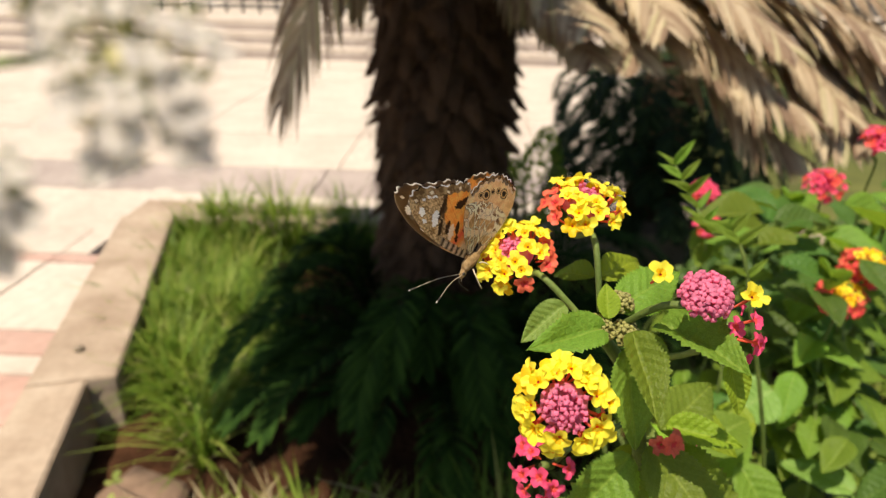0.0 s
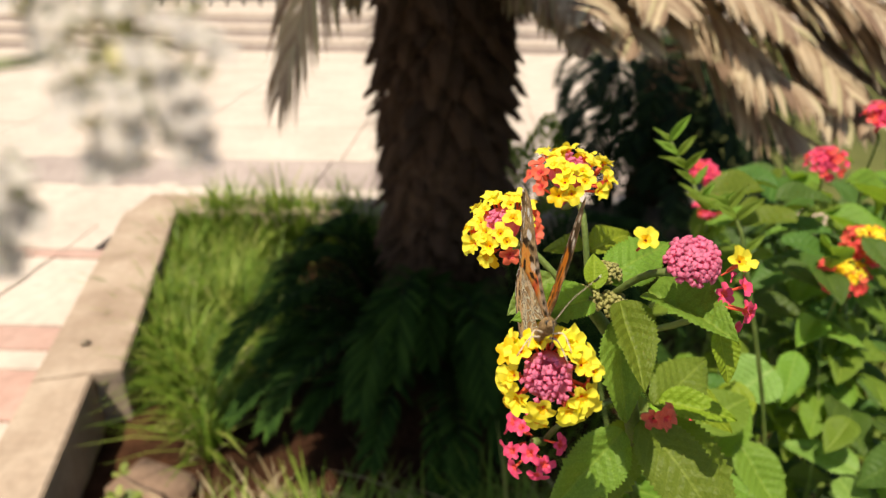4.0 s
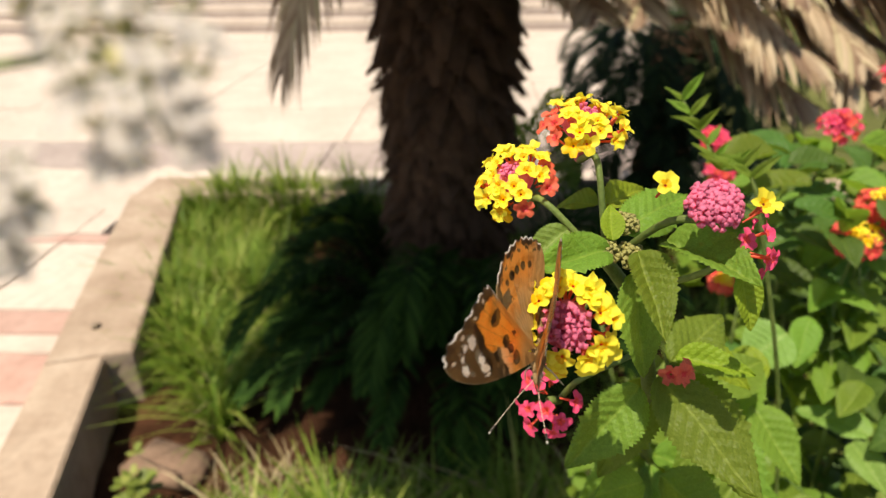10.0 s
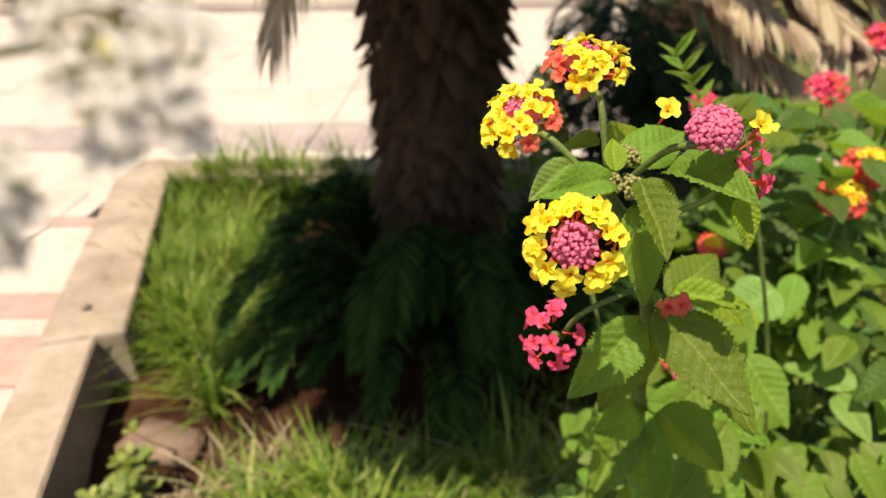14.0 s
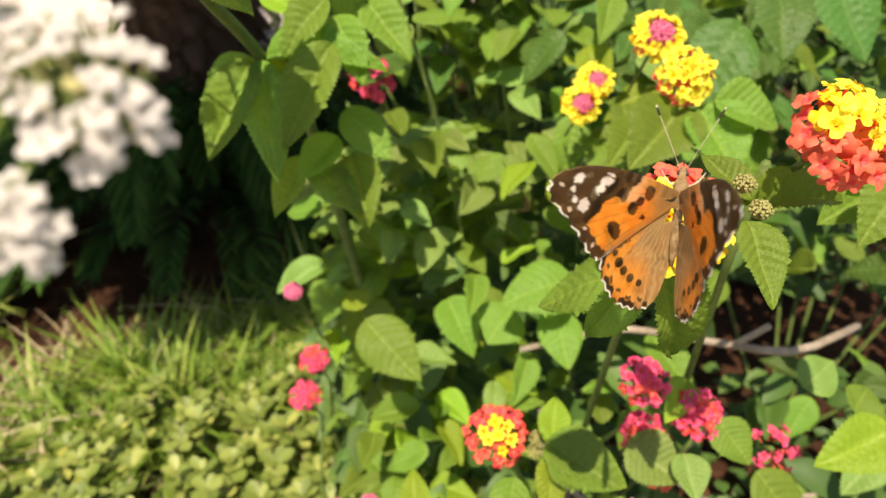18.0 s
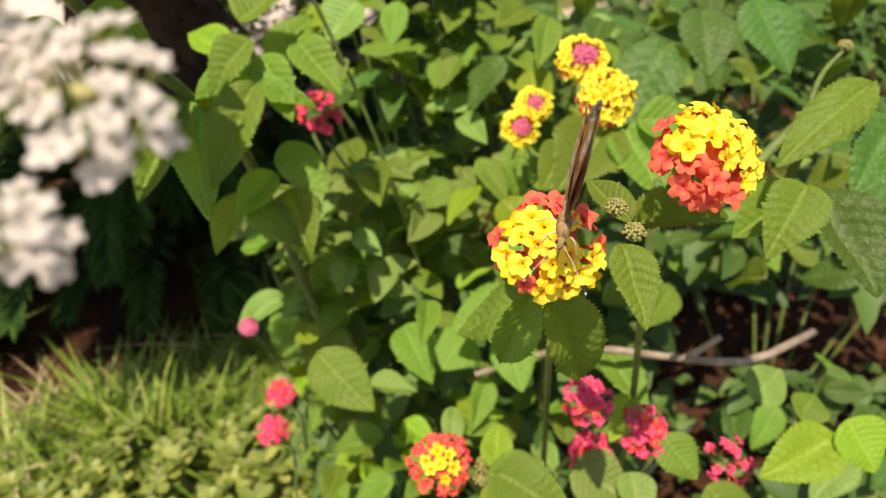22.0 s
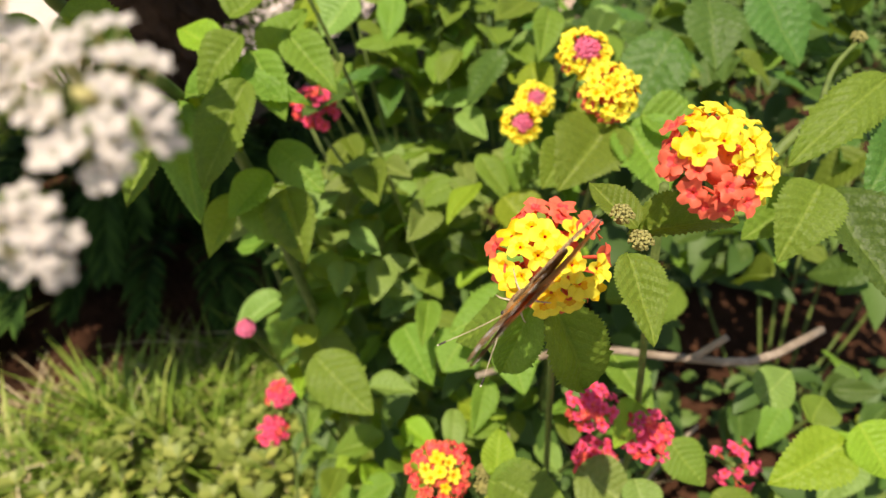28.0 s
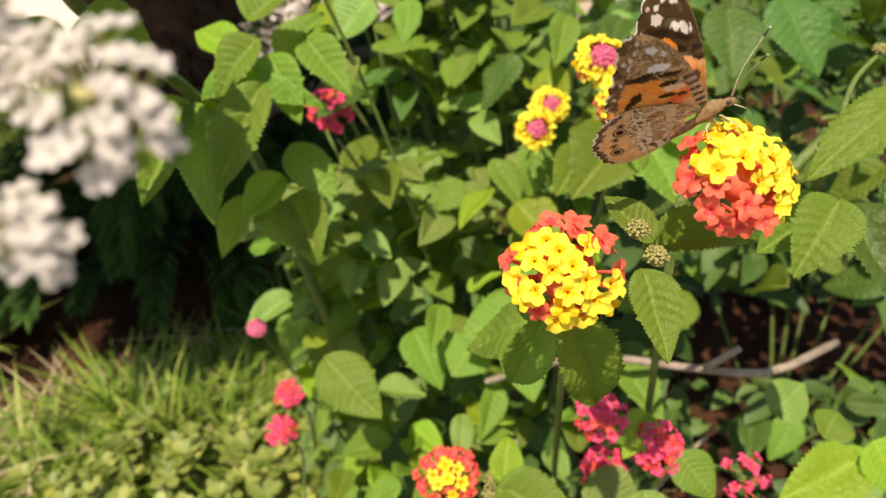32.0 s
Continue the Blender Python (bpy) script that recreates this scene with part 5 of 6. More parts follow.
def back_bushes():
    rng = random.Random(71)
    for k, (root, xr, yr, heads) in enumerate((
        ((0.42, 0.45, SOIL_Z), (0.2, 0.75), (0.33, 0.75), (
            ((0.289, 0.402, 0.650), (-0.1, -0.6, 1), 0.0155, RING_REDGOLD),
            ((0.309, 0.415, 0.669), (0.0, -0.5, 1), 0.0155, RING_REDGOLD),
            ((0.307, 0.489, 0.706), (-0.1, -0.6, 1), 0.014, RING_MAGENTA),
            ((0.335, 0.48, 0.745), (0.1, -0.3, 1), 0.014, RING_MAGENTA),
            ((0.235, 0.52, 0.655), (0, -0.6, 1), 0.012, RING_MAGENTA),
            ((0.23, 0.53, 0.683), (0, -0.6, 1), 0.011, RING_MAGENTA),
            ((0.235, 0.47, 0.575), (0, -0.6, 1), 0.010, RING_REDGOLD),
            ((0.37, 0.43, 0.80), (0, -0.6, 1), 0.013, RING_MIXED),
        )),
        ((0.75, 0.35, SOIL_Z), (0.5, 1.15), (0.05, 0.7), ()),
        ((0.13, 0.36, SOIL_Z), (0.06, 0.22), (0.30, 0.46), (
            ((0.085, 0.321, 0.258), (0, -0.5, 1), 0.0125, RING_MAGENTA),
            ((0.100, 0.344, 0.278), (0, -0.5, 1), 0.0125, RING_MAGENTA),
            ((0.0991, 0.2892, 0.4094), (0, -0.5, 1), 0.007, RING_PINKBUD),
            ((0.122, 0.17, 0.30), (0, -0.5, 1), 0.008, RING_PINKBUD),
            ((0.098, 0.178, 0.295), (0, -0.5, 1), 0.007, RING_PINKBUD),
            ((0.095, 0.12, 0.25), (0, -0.5, 1), 0.012, RING_REDGOLD),
        )),
    )):
        t = thing("lantana", "lantana bush with dull green leaves and a few red heads" if heads else "lantana bush with leaves coloured dark as in shade", "lantana", group="lantana plants")
        for i, (p, ax, r, rings) in enumerate(heads):
            flower_head(t, p, ax, r, rings, Vector(p) + Vector((0.01, 0.02, -0.06)), "", 200 + k * 20 + i, 0.0040)
        stems(t, rng, root, [(rng.uniform(*xr), rng.uniform(*yr), 0.35) for _ in range(8)] if k < 2 else [Vector(h[0]) + Vector((0.01, 0.02, -0.06)) for h in heads])
        if k == 0:
            for h in heads:
                stems(t, rng, (h[0][0] + 0.06, h[0][1] + 0.05, 0.3), [Vector(h[0]) + Vector((0.01, 0.02, -0.06))], 0.002)
                for _ in range(7):
                    b = Vector(h[0]) + Vector((rng.uniform(-0.02, 0.04), rng.uniform(0, 0.04), -rng.uniform(0.04, 0.16)))
                    e = b + Vector((rng.uniform(-0.05, 0.05), rng.uniform(-0.05, 0.02), rng.uniform(-0.02, 0.015)))
                    leaf(t, b, e, (e - b).length * 0.65, LEAVES)
        if k == 0:
            for _ in range(150):
                y = rng.uniform(0.37, 0.72)
                x = y * rng.uniform(0.53, 0.80)
                b = Vector((x, y, 0.845 - 0.32 * y + 0.05 * (x / y - 0.55) + 0.02 * noise.noise((x * 12, y * 12, 2)) - 0.2 * rng.random() ** 1.5))
                a = rng.uniform(0, 6.283)
                e = b + Vector((math.cos(a), math.sin(a) - 0.3, rng.uniform(-0.6, 0.3))).normalized() * rng.uniform(0.03, 0.055)
                leaf(t, b, e, (e - b).length * 0.62, LEAVES if rng.random() < 0.35 else LEAVES_SHADED)
                if rng.random() < 0.07:
                    tube("stem", [b, b + Vector((0.01, 0.01, -0.1)), b + Vector((0.03, 0.0, -0.25))], 0.0015, 0.0022, STEM, t, 6, 5)
        if k < 2:
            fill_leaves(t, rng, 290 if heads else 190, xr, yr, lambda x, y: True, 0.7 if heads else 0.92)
        else:
            for _ in range(90):
                b = Vector((rng.uniform(0.125, 0.24), rng.uniform(0.28, 0.48), rng.uniform(0.0, 0.40)))
                a = rng.uniform(0, 6.283)
                e = b + Vector((math.cos(a), math.sin(a) - 0.3, rng.uniform(-0.5, 0.3))).normalized() * rng.uniform(0.025, 0.05)
                leaf(t, b, e, (e - b).length * 0.66, rng.choice((LEAVES, LEAVES, LEAVES_OLD, LEAVES_OLD, LEAVES_LIME)))
            for _ in range(70):
                b = Vector((rng.uniform(0.135, 0.3), rng.uniform(0.10, 0.3), rng.uniform(0.08, 0.32)))
                a = rng.uniform(0, 6.283)
                e = b + Vector((math.cos(a), math.sin(a) - 0.3, rng.uniform(-0.5, 0.3))).normalized() * rng.uniform(0.025, 0.045)
                leaf(t, b, e, (e - b).length * 0.66, rng.choice((LEAVES, LEAVES, LEAVES_OLD, LEAVES_LIME)))


back_bushes()


def foliage(t, rng, count, place, long):
    """Joined small leaves; place(rng) gives a root or None."""
    verts, faces, uvs = [], [], []
    for _ in range(count):
        root = place(rng)
        if root is None:
            continue
        root = Vector(root)
        a, ln = rng.uniform(0, 6.283), rng.uniform(0.45, 1) * long
        m = aim(root, root + Vector((math.cos(a), math.sin(a) - 0.3, rng.uniform(-0.8, 0.3))) * ln, (rng.uniform(-0.5, 0.5), rng.uniform(-0.8, 0.2), 1), ln * 0.62)
        b = len(verts)
        for s, w, h in ((0, 0.05, 0), (0.25, 0.42, 0.03), (0.55, 0.45, 0.0), (0.82, 0.25, -0.08)):
            for cx in (-1, 0, 1):
                verts.append(m @ Vector((cx * w, s, h + abs(cx) * w * 0.2)))
                uvs.append((s, 0.5 + cx * w))
        verts.append(m @ Vector((0, 1, -0.16)))
        uvs.append((1, 0.5))
        for i in range(3):
            for j in range(2):
                p = b + i * 3 + j
                faces.append((p, p + 1, p + 4, p + 3))
        faces += [(b + 9, b + 10, b + 12), (b + 10, b + 11, b + 12)]
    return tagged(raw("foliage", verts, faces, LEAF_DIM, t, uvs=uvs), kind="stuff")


def undergrowth():
    """The dim mass of leaves and shoots inside the bushes, too many to count."""
    def place(rng):
        x, y = rng.uniform(0.1, 1.25), rng.uniform(0.02, 0.85)
        top = canopy(x, y) - 0.10
        z = rng.uniform(SOIL_Z + 0.02, max(SOIL_Z + 0.1, top))
        if z > top and rng.random() < 0.9 or (x < 0.34 and y < 0.15) or (0.27 < x < 0.46 and y < 0.2 and z > 0.02):
            return None
        if x > 0.42 and rng.random() < 0.5 or hollow(x, y, z):
            return None
        return (x, y, z)

    t = thing("undergrowth", "green leaves and shoots, coloured dim as in shade, crowding under the lantana", "undergrowth", kind="stuff")
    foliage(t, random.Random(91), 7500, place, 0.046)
    return t


undergrowth()


def low_shrubs():
    """Leafy shrubs along the far kerb."""
    rng = random.Random(93)
    for cx, cy, top in ((0.98, 1.78, 0.16), (1.33, 1.74, 0.2), (1.68, 1.72, 0.22), (1.95, 1.5, 0.2)):
        t = thing("shrub", "low leafy green shrub growing before the kerb", "shrub", group="low shrubs")

        def place(r):
            a, q = r.uniform(0, 6.283), math.sqrt(r.random())
            z = SOIL_Z + (top - SOIL_Z) * (1 - 0.5 * q * q) * r.random() ** 0.6
            return (cx + math.cos(a) * q * 0.25, cy + math.sin(a) * q * 0.22, z + 0.03 * noise.noise((cx + math.cos(a) * 5, q * 4, 1)))

        foliage(t, rng, 1300, place, 0.06)
        for k in range(7):
            e = Vector((cx + rng.uniform(-0.2, 0.2), cy + rng.uniform(-0.18, 0.18), top - 0.08))
            tube("stem", [(cx, cy, SOIL_Z - 0.02), Vector((cx, cy, SOIL_Z)).lerp(e, 0.5) + Vector((0, 0, 0.03)), e], 0.005, 0.002, STEM, t, 8, 6)


low_shrubs()


def tall_weed():
    """A thin upright shoot with narrow leaves in pairs."""
    rng = random.Random(91)
    t = thing("weed", "thin upright weed with narrow paired leaves", "weed")
    line = curve([(0.30, 0.34, SOIL_Z - 0.02), (0.23, 0.30, 0.45), (0.159, 0.277, 0.715), (0.142, 0.298, 0.738), (0.1248, 0.3187, 0.768)], 40)
    v, f = tube_geo(line, [0.0016 - 0.0011 * k / 39 for k in range(40)], 6)
    raw("stem", v, f, STEM, t)
    for k in range(20, 40, 2):
        for sg in (-1, 1):
            b = line[k]
            d = (Vector((0.75 * sg, -0.2 + rng.uniform(-0.3, 0.3), 0.55)) + Vector((-0.25, 0.1, 0.3))).normalized()
            ln = rng.uniform(0.009, 0.016)
            shared("leaf", rng.choice(LEAVES), aim(b, b + d * ln, (0, -0.6, 0.8), ln * 0.36), t)
    return t


tall_weed()


# ---- the white flower close to the lens ----
WHITE = plain("white_petal", ((0.3, (0.78, 0.73, 0.67)), (0.7, (0.87, 0.83, 0.78))), 300.0, 0.6, 0.1, 0.3, 0.5, 0.1)
POLLEN = plain("yellow_green_middle", ((0.3, (0.42, 0.4, 0.14)), (0.7, (0.6, 0.54, 0.24))), 300.0, 0.6, 0.1)


FACE = look((0, 0, 0), (0.15, 1.6, -0.92))


def white_umbel():
    """Two small white heads on one stalk; the first head's middle is the origin, seen down -z."""
    rng = random.Random(81)
    t = thing("white_flower", "white flower heads with yellow-green middles on a thin stalk", "flower")
    me = floret_mesh("floret", WHITE, 5, 0.1, 31, WHITE)
    me.materials[2] = POLLEN

    def at(*p):
        return Vector(p) * 1.75

    fork = at(-0.022, -0.004, -0.004)
    for c, r, n in (((0, 0, 0), 0.0042, 25), ((-0.0042, -0.0062, 0.0003), 0.0024, 11), ((-0.0052, 0.0042, -0.0008), 0.0034, 18)):
        c, r = at(*c), r * 1.75
        head = raw("flower_head", *tube_geo([c + at(0, 0, -0.003), c + at(0, 0, -0.0015), c], [0.0005, 0.0012, 0.0009], 8), POLLEN, t)
        for k in range(n):
            a = k * 1.759996
            s = math.sqrt(0.13 + 0.87 * k / n)
            q = c + Vector((math.cos(a) * r * s, math.sin(a) * r * s, 0)) + at(0, 0, 0.0008 - 0.002 * s * s + rng.uniform(-0.0004, 0.0004))
            out = Vector((math.cos(a) * s * 0.8, math.sin(a) * s * 0.8 + 0.6, 0.7)).normalized()
            z = 0.00196 * rng.uniform(0.85, 1.15)
            shared("floret", me, Matrix.Translation(q) @ out.to_track_quat("Z", "Y").to_matrix().to_4x4() @ pose(0, 0, 0, 0, 0, rng.uniform(0, 360)) @ Matrix.Diagonal((z, z, z, 1)), head)
        v, f = [], []
        for k in range(14):
            a = k * 0.449
            d = Vector((math.cos(a) * r, math.sin(a) * r, 0))
            tube_geo([c + at(0, 0, -0.0014), c + d * 0.5 + at(0, 0, -0.0006), c + d * 0.85 + at(0, 0, -0.0006)], [0.0003, 0.00025, 0.0002], 4, v, f)
        tagged(raw("umbel_base", v, f, STEM, head), kind="stuff")
        tube("stalk", [c + at(0, 0, -0.0025), c + at(-0.005, 0.0005, -0.003), fork], 0.0003, 0.0005, STEM, t)
    down = FACE.to_3x3().transposed() @ Vector((0, 0, -1))
    tube("stem", [fork, fork + Vector((-0.012, 0, -0.004)) + down * 0.04, fork + Vector((-0.02, 0, 0)) + down * 0.3, fork + Vector((-0.02, 0, 0)) + down * 1.0], 0.0011, 0.003, STEM, t, 24, 8)
    return t


WHITE_FLOWER = white_umbel()
# place before the lens: seconds, right, up, ahead, turn
HELD = ((0, -0.0215, 0.0128, 0.0409, -13), (13.5, -0.0215, 0.0128, 0.0409, -13), (15.5, -0.0257, 0.0179, 0.0462, -8), (16, -0.0315, 0.0199, 0.0504, -3), (16.5, -0.0315, 0.0189, 0.0514, 0), (17, -0.0311, 0.0180, 0.0514, 0), (17.5, -0.0315, 0.0173, 0.0514, 0), (18, -0.0315, 0.0142, 0.0525, 0), (19, -0.0310, 0.0144, 0.0525, 0), (23, -0.0307, 0.0135, 0.0525, 0), (32, -0.0307, 0.0135, 0.0525, 0))


# ---- the butterfly ----
def pattern_material(name, rough, thin, glow, share):
    """Wing scales: the pattern sits on the mesh, the material adds fine scale grain and vein relief."""
    m = Mat(name, rough, 0.1)
    at = m.node("ShaderNodeAttribute")
    at.attribute_name = "pattern"
    grain = m.noise(2600.0, 2.0, 0.5, m.coords("Object"))
    col = m.mix(at.outputs["Color"], (0.0, 0.0, 0.0), m.math("MULTIPLY", m.math("SUBTRACT", 0.6, grain), 0.6))
    m.colour(col)
    m.bump(grain, 0.25, 0.0002)
    m.thin(m.mix(col, glow, share), thin)
    return m.m


WING_UP = pattern_material("upper_wing", 0.75, 0.6, (1.0, 0.85, 0.65), 0.55)
WING_DOWN = pattern_material("under_wing", 0.75, 0.5, (1.0, 0.72, 0.42), 0.1)
FUR = plain("brown_fur", ((0.3, (0.2, 0.12, 0.05)), (0.6, (0.38, 0.25, 0.12)), (0.85, (0.55, 0.42, 0.25))), 700.0, 0.9, 0.9, 0.1, dist=0.0004)
HORN = plain("dark_horn", ((0.3, (0.02, 0.015, 0.01)), (0.7, (0.05, 0.04, 0.03))), 500.0, 0.4, 0.1)
PALE = plain("pale_tip", ((0.3, (0.6, 0.55, 0.42)), (0.7, (0.75, 0.7, 0.6))), 500.0, 0.6, 0.1)
PALE_LEG = plain("pale_leg", ((0.3, (0.42, 0.33, 0.22)), (0.7, (0.6, 0.5, 0.36))), 500.0, 0.6, 0.2)

LEAD = math.radians(10)
FORE = [(u * math.cos(LEAD) + v * math.sin(LEAD), u * math.sin(LEAD) - v * math.cos(LEAD)) for u, v in (
    (0, -0.0012), (0.008, -0.0017), (0.017, -0.0013), (0.025, 0.0003), (0.031, 0.0030), (0.0336, 0.0054), (0.0343, 0.0078), (0.0322, 0.0106),
    (0.0276, 0.0128), (0.0228, 0.0156), (0.0188, 0.0183), (0.0160, 0.0195), (0.0136, 0.0186), (0.006, 0.009), (0.0015, 0.0032), (0, 0.0015))]
HIND = [(r * math.cos(math.radians(a)), r * math.sin(math.radians(a))) for r, a in (
    (0.0005, 0), (0.008, -5), (0.015, -15), (0.020, -23), (0.0228, -31), (0.0252, -40), (0.0270, -49), (0.0281, -57), (0.0285, -64), (0.0282, -71),
    (0.0274, -78), (0.0235, -85), (0.0150, -92), (0.0055, -105))]


def blob(x, y, cx, cy, a, b, turn=0.0):
    """How far inside an ellipse a place lies: above 0 within."""
    c, s = math.cos(turn), math.sin(turn)
    u, v = (x - cx) * c + (y - cy) * s, -(x - cx) * s + (y - cy) * c
    return 1 - math.sqrt((u / a) ** 2 + (v / b) ** 2)


BLACK, CREAM, ORANGE, BROWN = (0.016, 0.009, 0.006), (0.9, 0.86, 0.78), (0.8, 0.27, 0.025), (0.3, 0.16, 0.055)
TAN, ROSE, PEACH, OLIVE = (0.5, 0.36, 0.19), (0.88, 0.25, 0.06), (0.9, 0.56, 0.32), (0.33, 0.21, 0.085)


def blend(a, b, w):
    w = max(0.0, min(1.0, w))
    return tuple(p + (q - p) * w for p, q in zip(a, b))


def ramp(v, *stops):
    """A straight-lined curve through (v, u) stops."""
    for (a, p), (b, q) in zip(stops, stops[1:]):
        if v < b:
            return p + (q - p) * max(0.0, (v - a) / (b - a))
    return stops[-1][1]


def pale_scales(c):
    """Lightens the under side's colours to make up for missing light; black marks stay black."""
    return tuple(min(0.93, max(0.0, v) * 1.32 + 0.012) if max(c) > 0.06 else v for v in c)


def fore_colour(x, y, edge, below):
    """The pattern of a forewing, in millimetres along (u) and behind (v) its leading edge; edge: 1 at the margin."""
    u, v = x * math.cos(LEAD) + y * math.sin(LEAD), x * math.sin(LEAD) - y * math.cos(LEAD)
    r, th = math.hypot(u, v), math.atan2(v, u)
    n = noise.noise((u * 0.5, v * 0.5, 7))
    fine = noise.noise((u * 1.6, v * 1.6, 3))
    vein = abs((th * 6.2 + 0.2) % 1 - 0.5) < 0.04 and r > 9
    u, v = u + fine * 0.5, v + noise.noise((u * 1.6, v * 1.6, 9)) * 0.5
    # how far beyond the orange field a place lies, towards the tip
    tip = u - ramp(v, (0, 11.8), (1.4, 12.9), (4.2, 14.7), (5.2, 17.0), (7.1, 19.2), (9.3, 19.2), (12.7, 21.6), (15.3, 20.5), (18, 17))
    if below:
        c = blend((0.92, 0.26, 0.04), (0.95, 0.4, 0.09), 0.5 + n)
        c = blend(c, (0.8, 0.11, 0.05), (0.5 - abs(r - 10) / 5) * 2 if v < 8 else 0)
        c = blend((0.6, 0.45, 0.27), c, (r - 6) / 2)
        if tip > 0.3:
            c = blend((0.2, 0.115, 0.042), (0.62, 0.44, 0.23), 0.42 + fine * 1.3 + n * 0.7)
        if 0.0 < tip < 1.6 + fine and v > 6:
            c = blend(BLACK, BROWN, 0.25)
        if v < 1.0 and tip < 4:
            c = blend(BLACK, (0.55, 0.42, 0.28), 0.5 + 0.5 * math.sin(u * 2.4))
        if vein:
            c = blend(c, BLACK, 0.35)
        dark = ((14.8, 12.6, 2.3, 1.2, -0.9), (13.4, 14.8, 1.5, 0.7, -0.7), (15.6, 4.4, 2.2, 0.95, 1.3), (11.7, 5.8, 2.1, 0.85, 1.1), (10.2, 2.8, 1.3, 0.7, 0.9), (21.0, 8.6, 4.6, 0.75, 1.5), (18.6, 3.4, 2.6, 0.8, 1.2), (8.2, 6.2, 0.7, 0.6, 0.0), (18.7, 17.4, 0.9, 0.6, 0.0), (21.4, 14.6, 1.0, 0.6, 0.5))
        pale = ((13.5, 3.6, 2.6, 1.1, 1.2), (21.9, 4.8, 2.6, 1.25, 1.2), (26.0, 11.2, 1.5, 1.2, 0.3), (28.9, 8.2, 0.7, 0.7, 0.0), (27.4, 9.7, 0.75, 0.75, 0.0), (27.6, 4.6, 1.5, 1.0, 0.8), (25.4, 2.6, 1.0, 0.6, 0.0), (31.2, 6.6, 0.8, 0.5, 0.5))
    else:
        c = blend(ORANGE, (0.86, 0.36, 0.055), 0.5 + n)
        if v < 5:
            c = blend(c, PEACH, 0.6 * min(1, (r - 9) / 3))
        c = blend(BROWN, c, (r - 5) / 5)
        c = blend(c, (0.4, 0.21, 0.065), 0.8 * max(0, min(1, (th - 0.8) * 8)))
        if vein:
            c = blend(c, BLACK, 0.4)
        if tip > 0:
            c = BLACK
        dark = ((13.7, 11.8, 2.2, 1.5, -0.5), (12.6, 12.9, 1.2, 1.0, 0.4), (10.9, 6.0, 1.3, 1.5, 0.3), (9.8, 3.9, 1.0, 1.2, 0.0), (8.3, 1.4, 1.3, 1.8, 0.3), (14.5, 4.0, 1.1, 1.6, 0.2), (7.6, 7.2, 0.8, 0.6, 0.4))
        pale = ((27.8, 4.0, 1.5, 1.05, 0.6), (28.3, 6.7, 0.65, 0.65, 0.0), (26.9, 8.6, 0.75, 0.8, 0.0), (24.0, 9.1, 1.45, 1.55, 0.4), (21.3, 4.6, 1.25, 1.1, 0.2), (20.4, 2.5, 1.9, 0.95, 0.3), (19.9, 0.8, 1.1, 0.45, 0.0))
    for cu, cv, a, b, turn in dark:
        if blob(u, v, cu, cv, a, b, turn) > 0:
            c = BLACK if not below else blend(BLACK, BROWN, 0.1)
    for cu, cv, a, b, turn in pale:
        if blob(u, v, cu, cv, a, b, turn) > 0:
            c = CREAM if not below else ((0.88, 0.8, 0.68) if u > 18 else (0.88, 0.58, 0.42))
    if edge > 0.86:
        c = blend(BLACK, BROWN, 0.12 + fine * 0.4) if not below else blend((0.12, 0.065, 0.022), (0.4, 0.27, 0.13), 0.3 + fine + n)
        if math.sin(th * 34 + 1) > 0.8 and 0.885 < edge < 0.925:
            c = (0.62, 0.52, 0.42) if not below else (0.72, 0.6, 0.44)
    if edge > 0.974:
        c = CREAM if math.sin(th * 34 + 1) > -0.35 else BLACK
    return pale_scales(c) if below else c


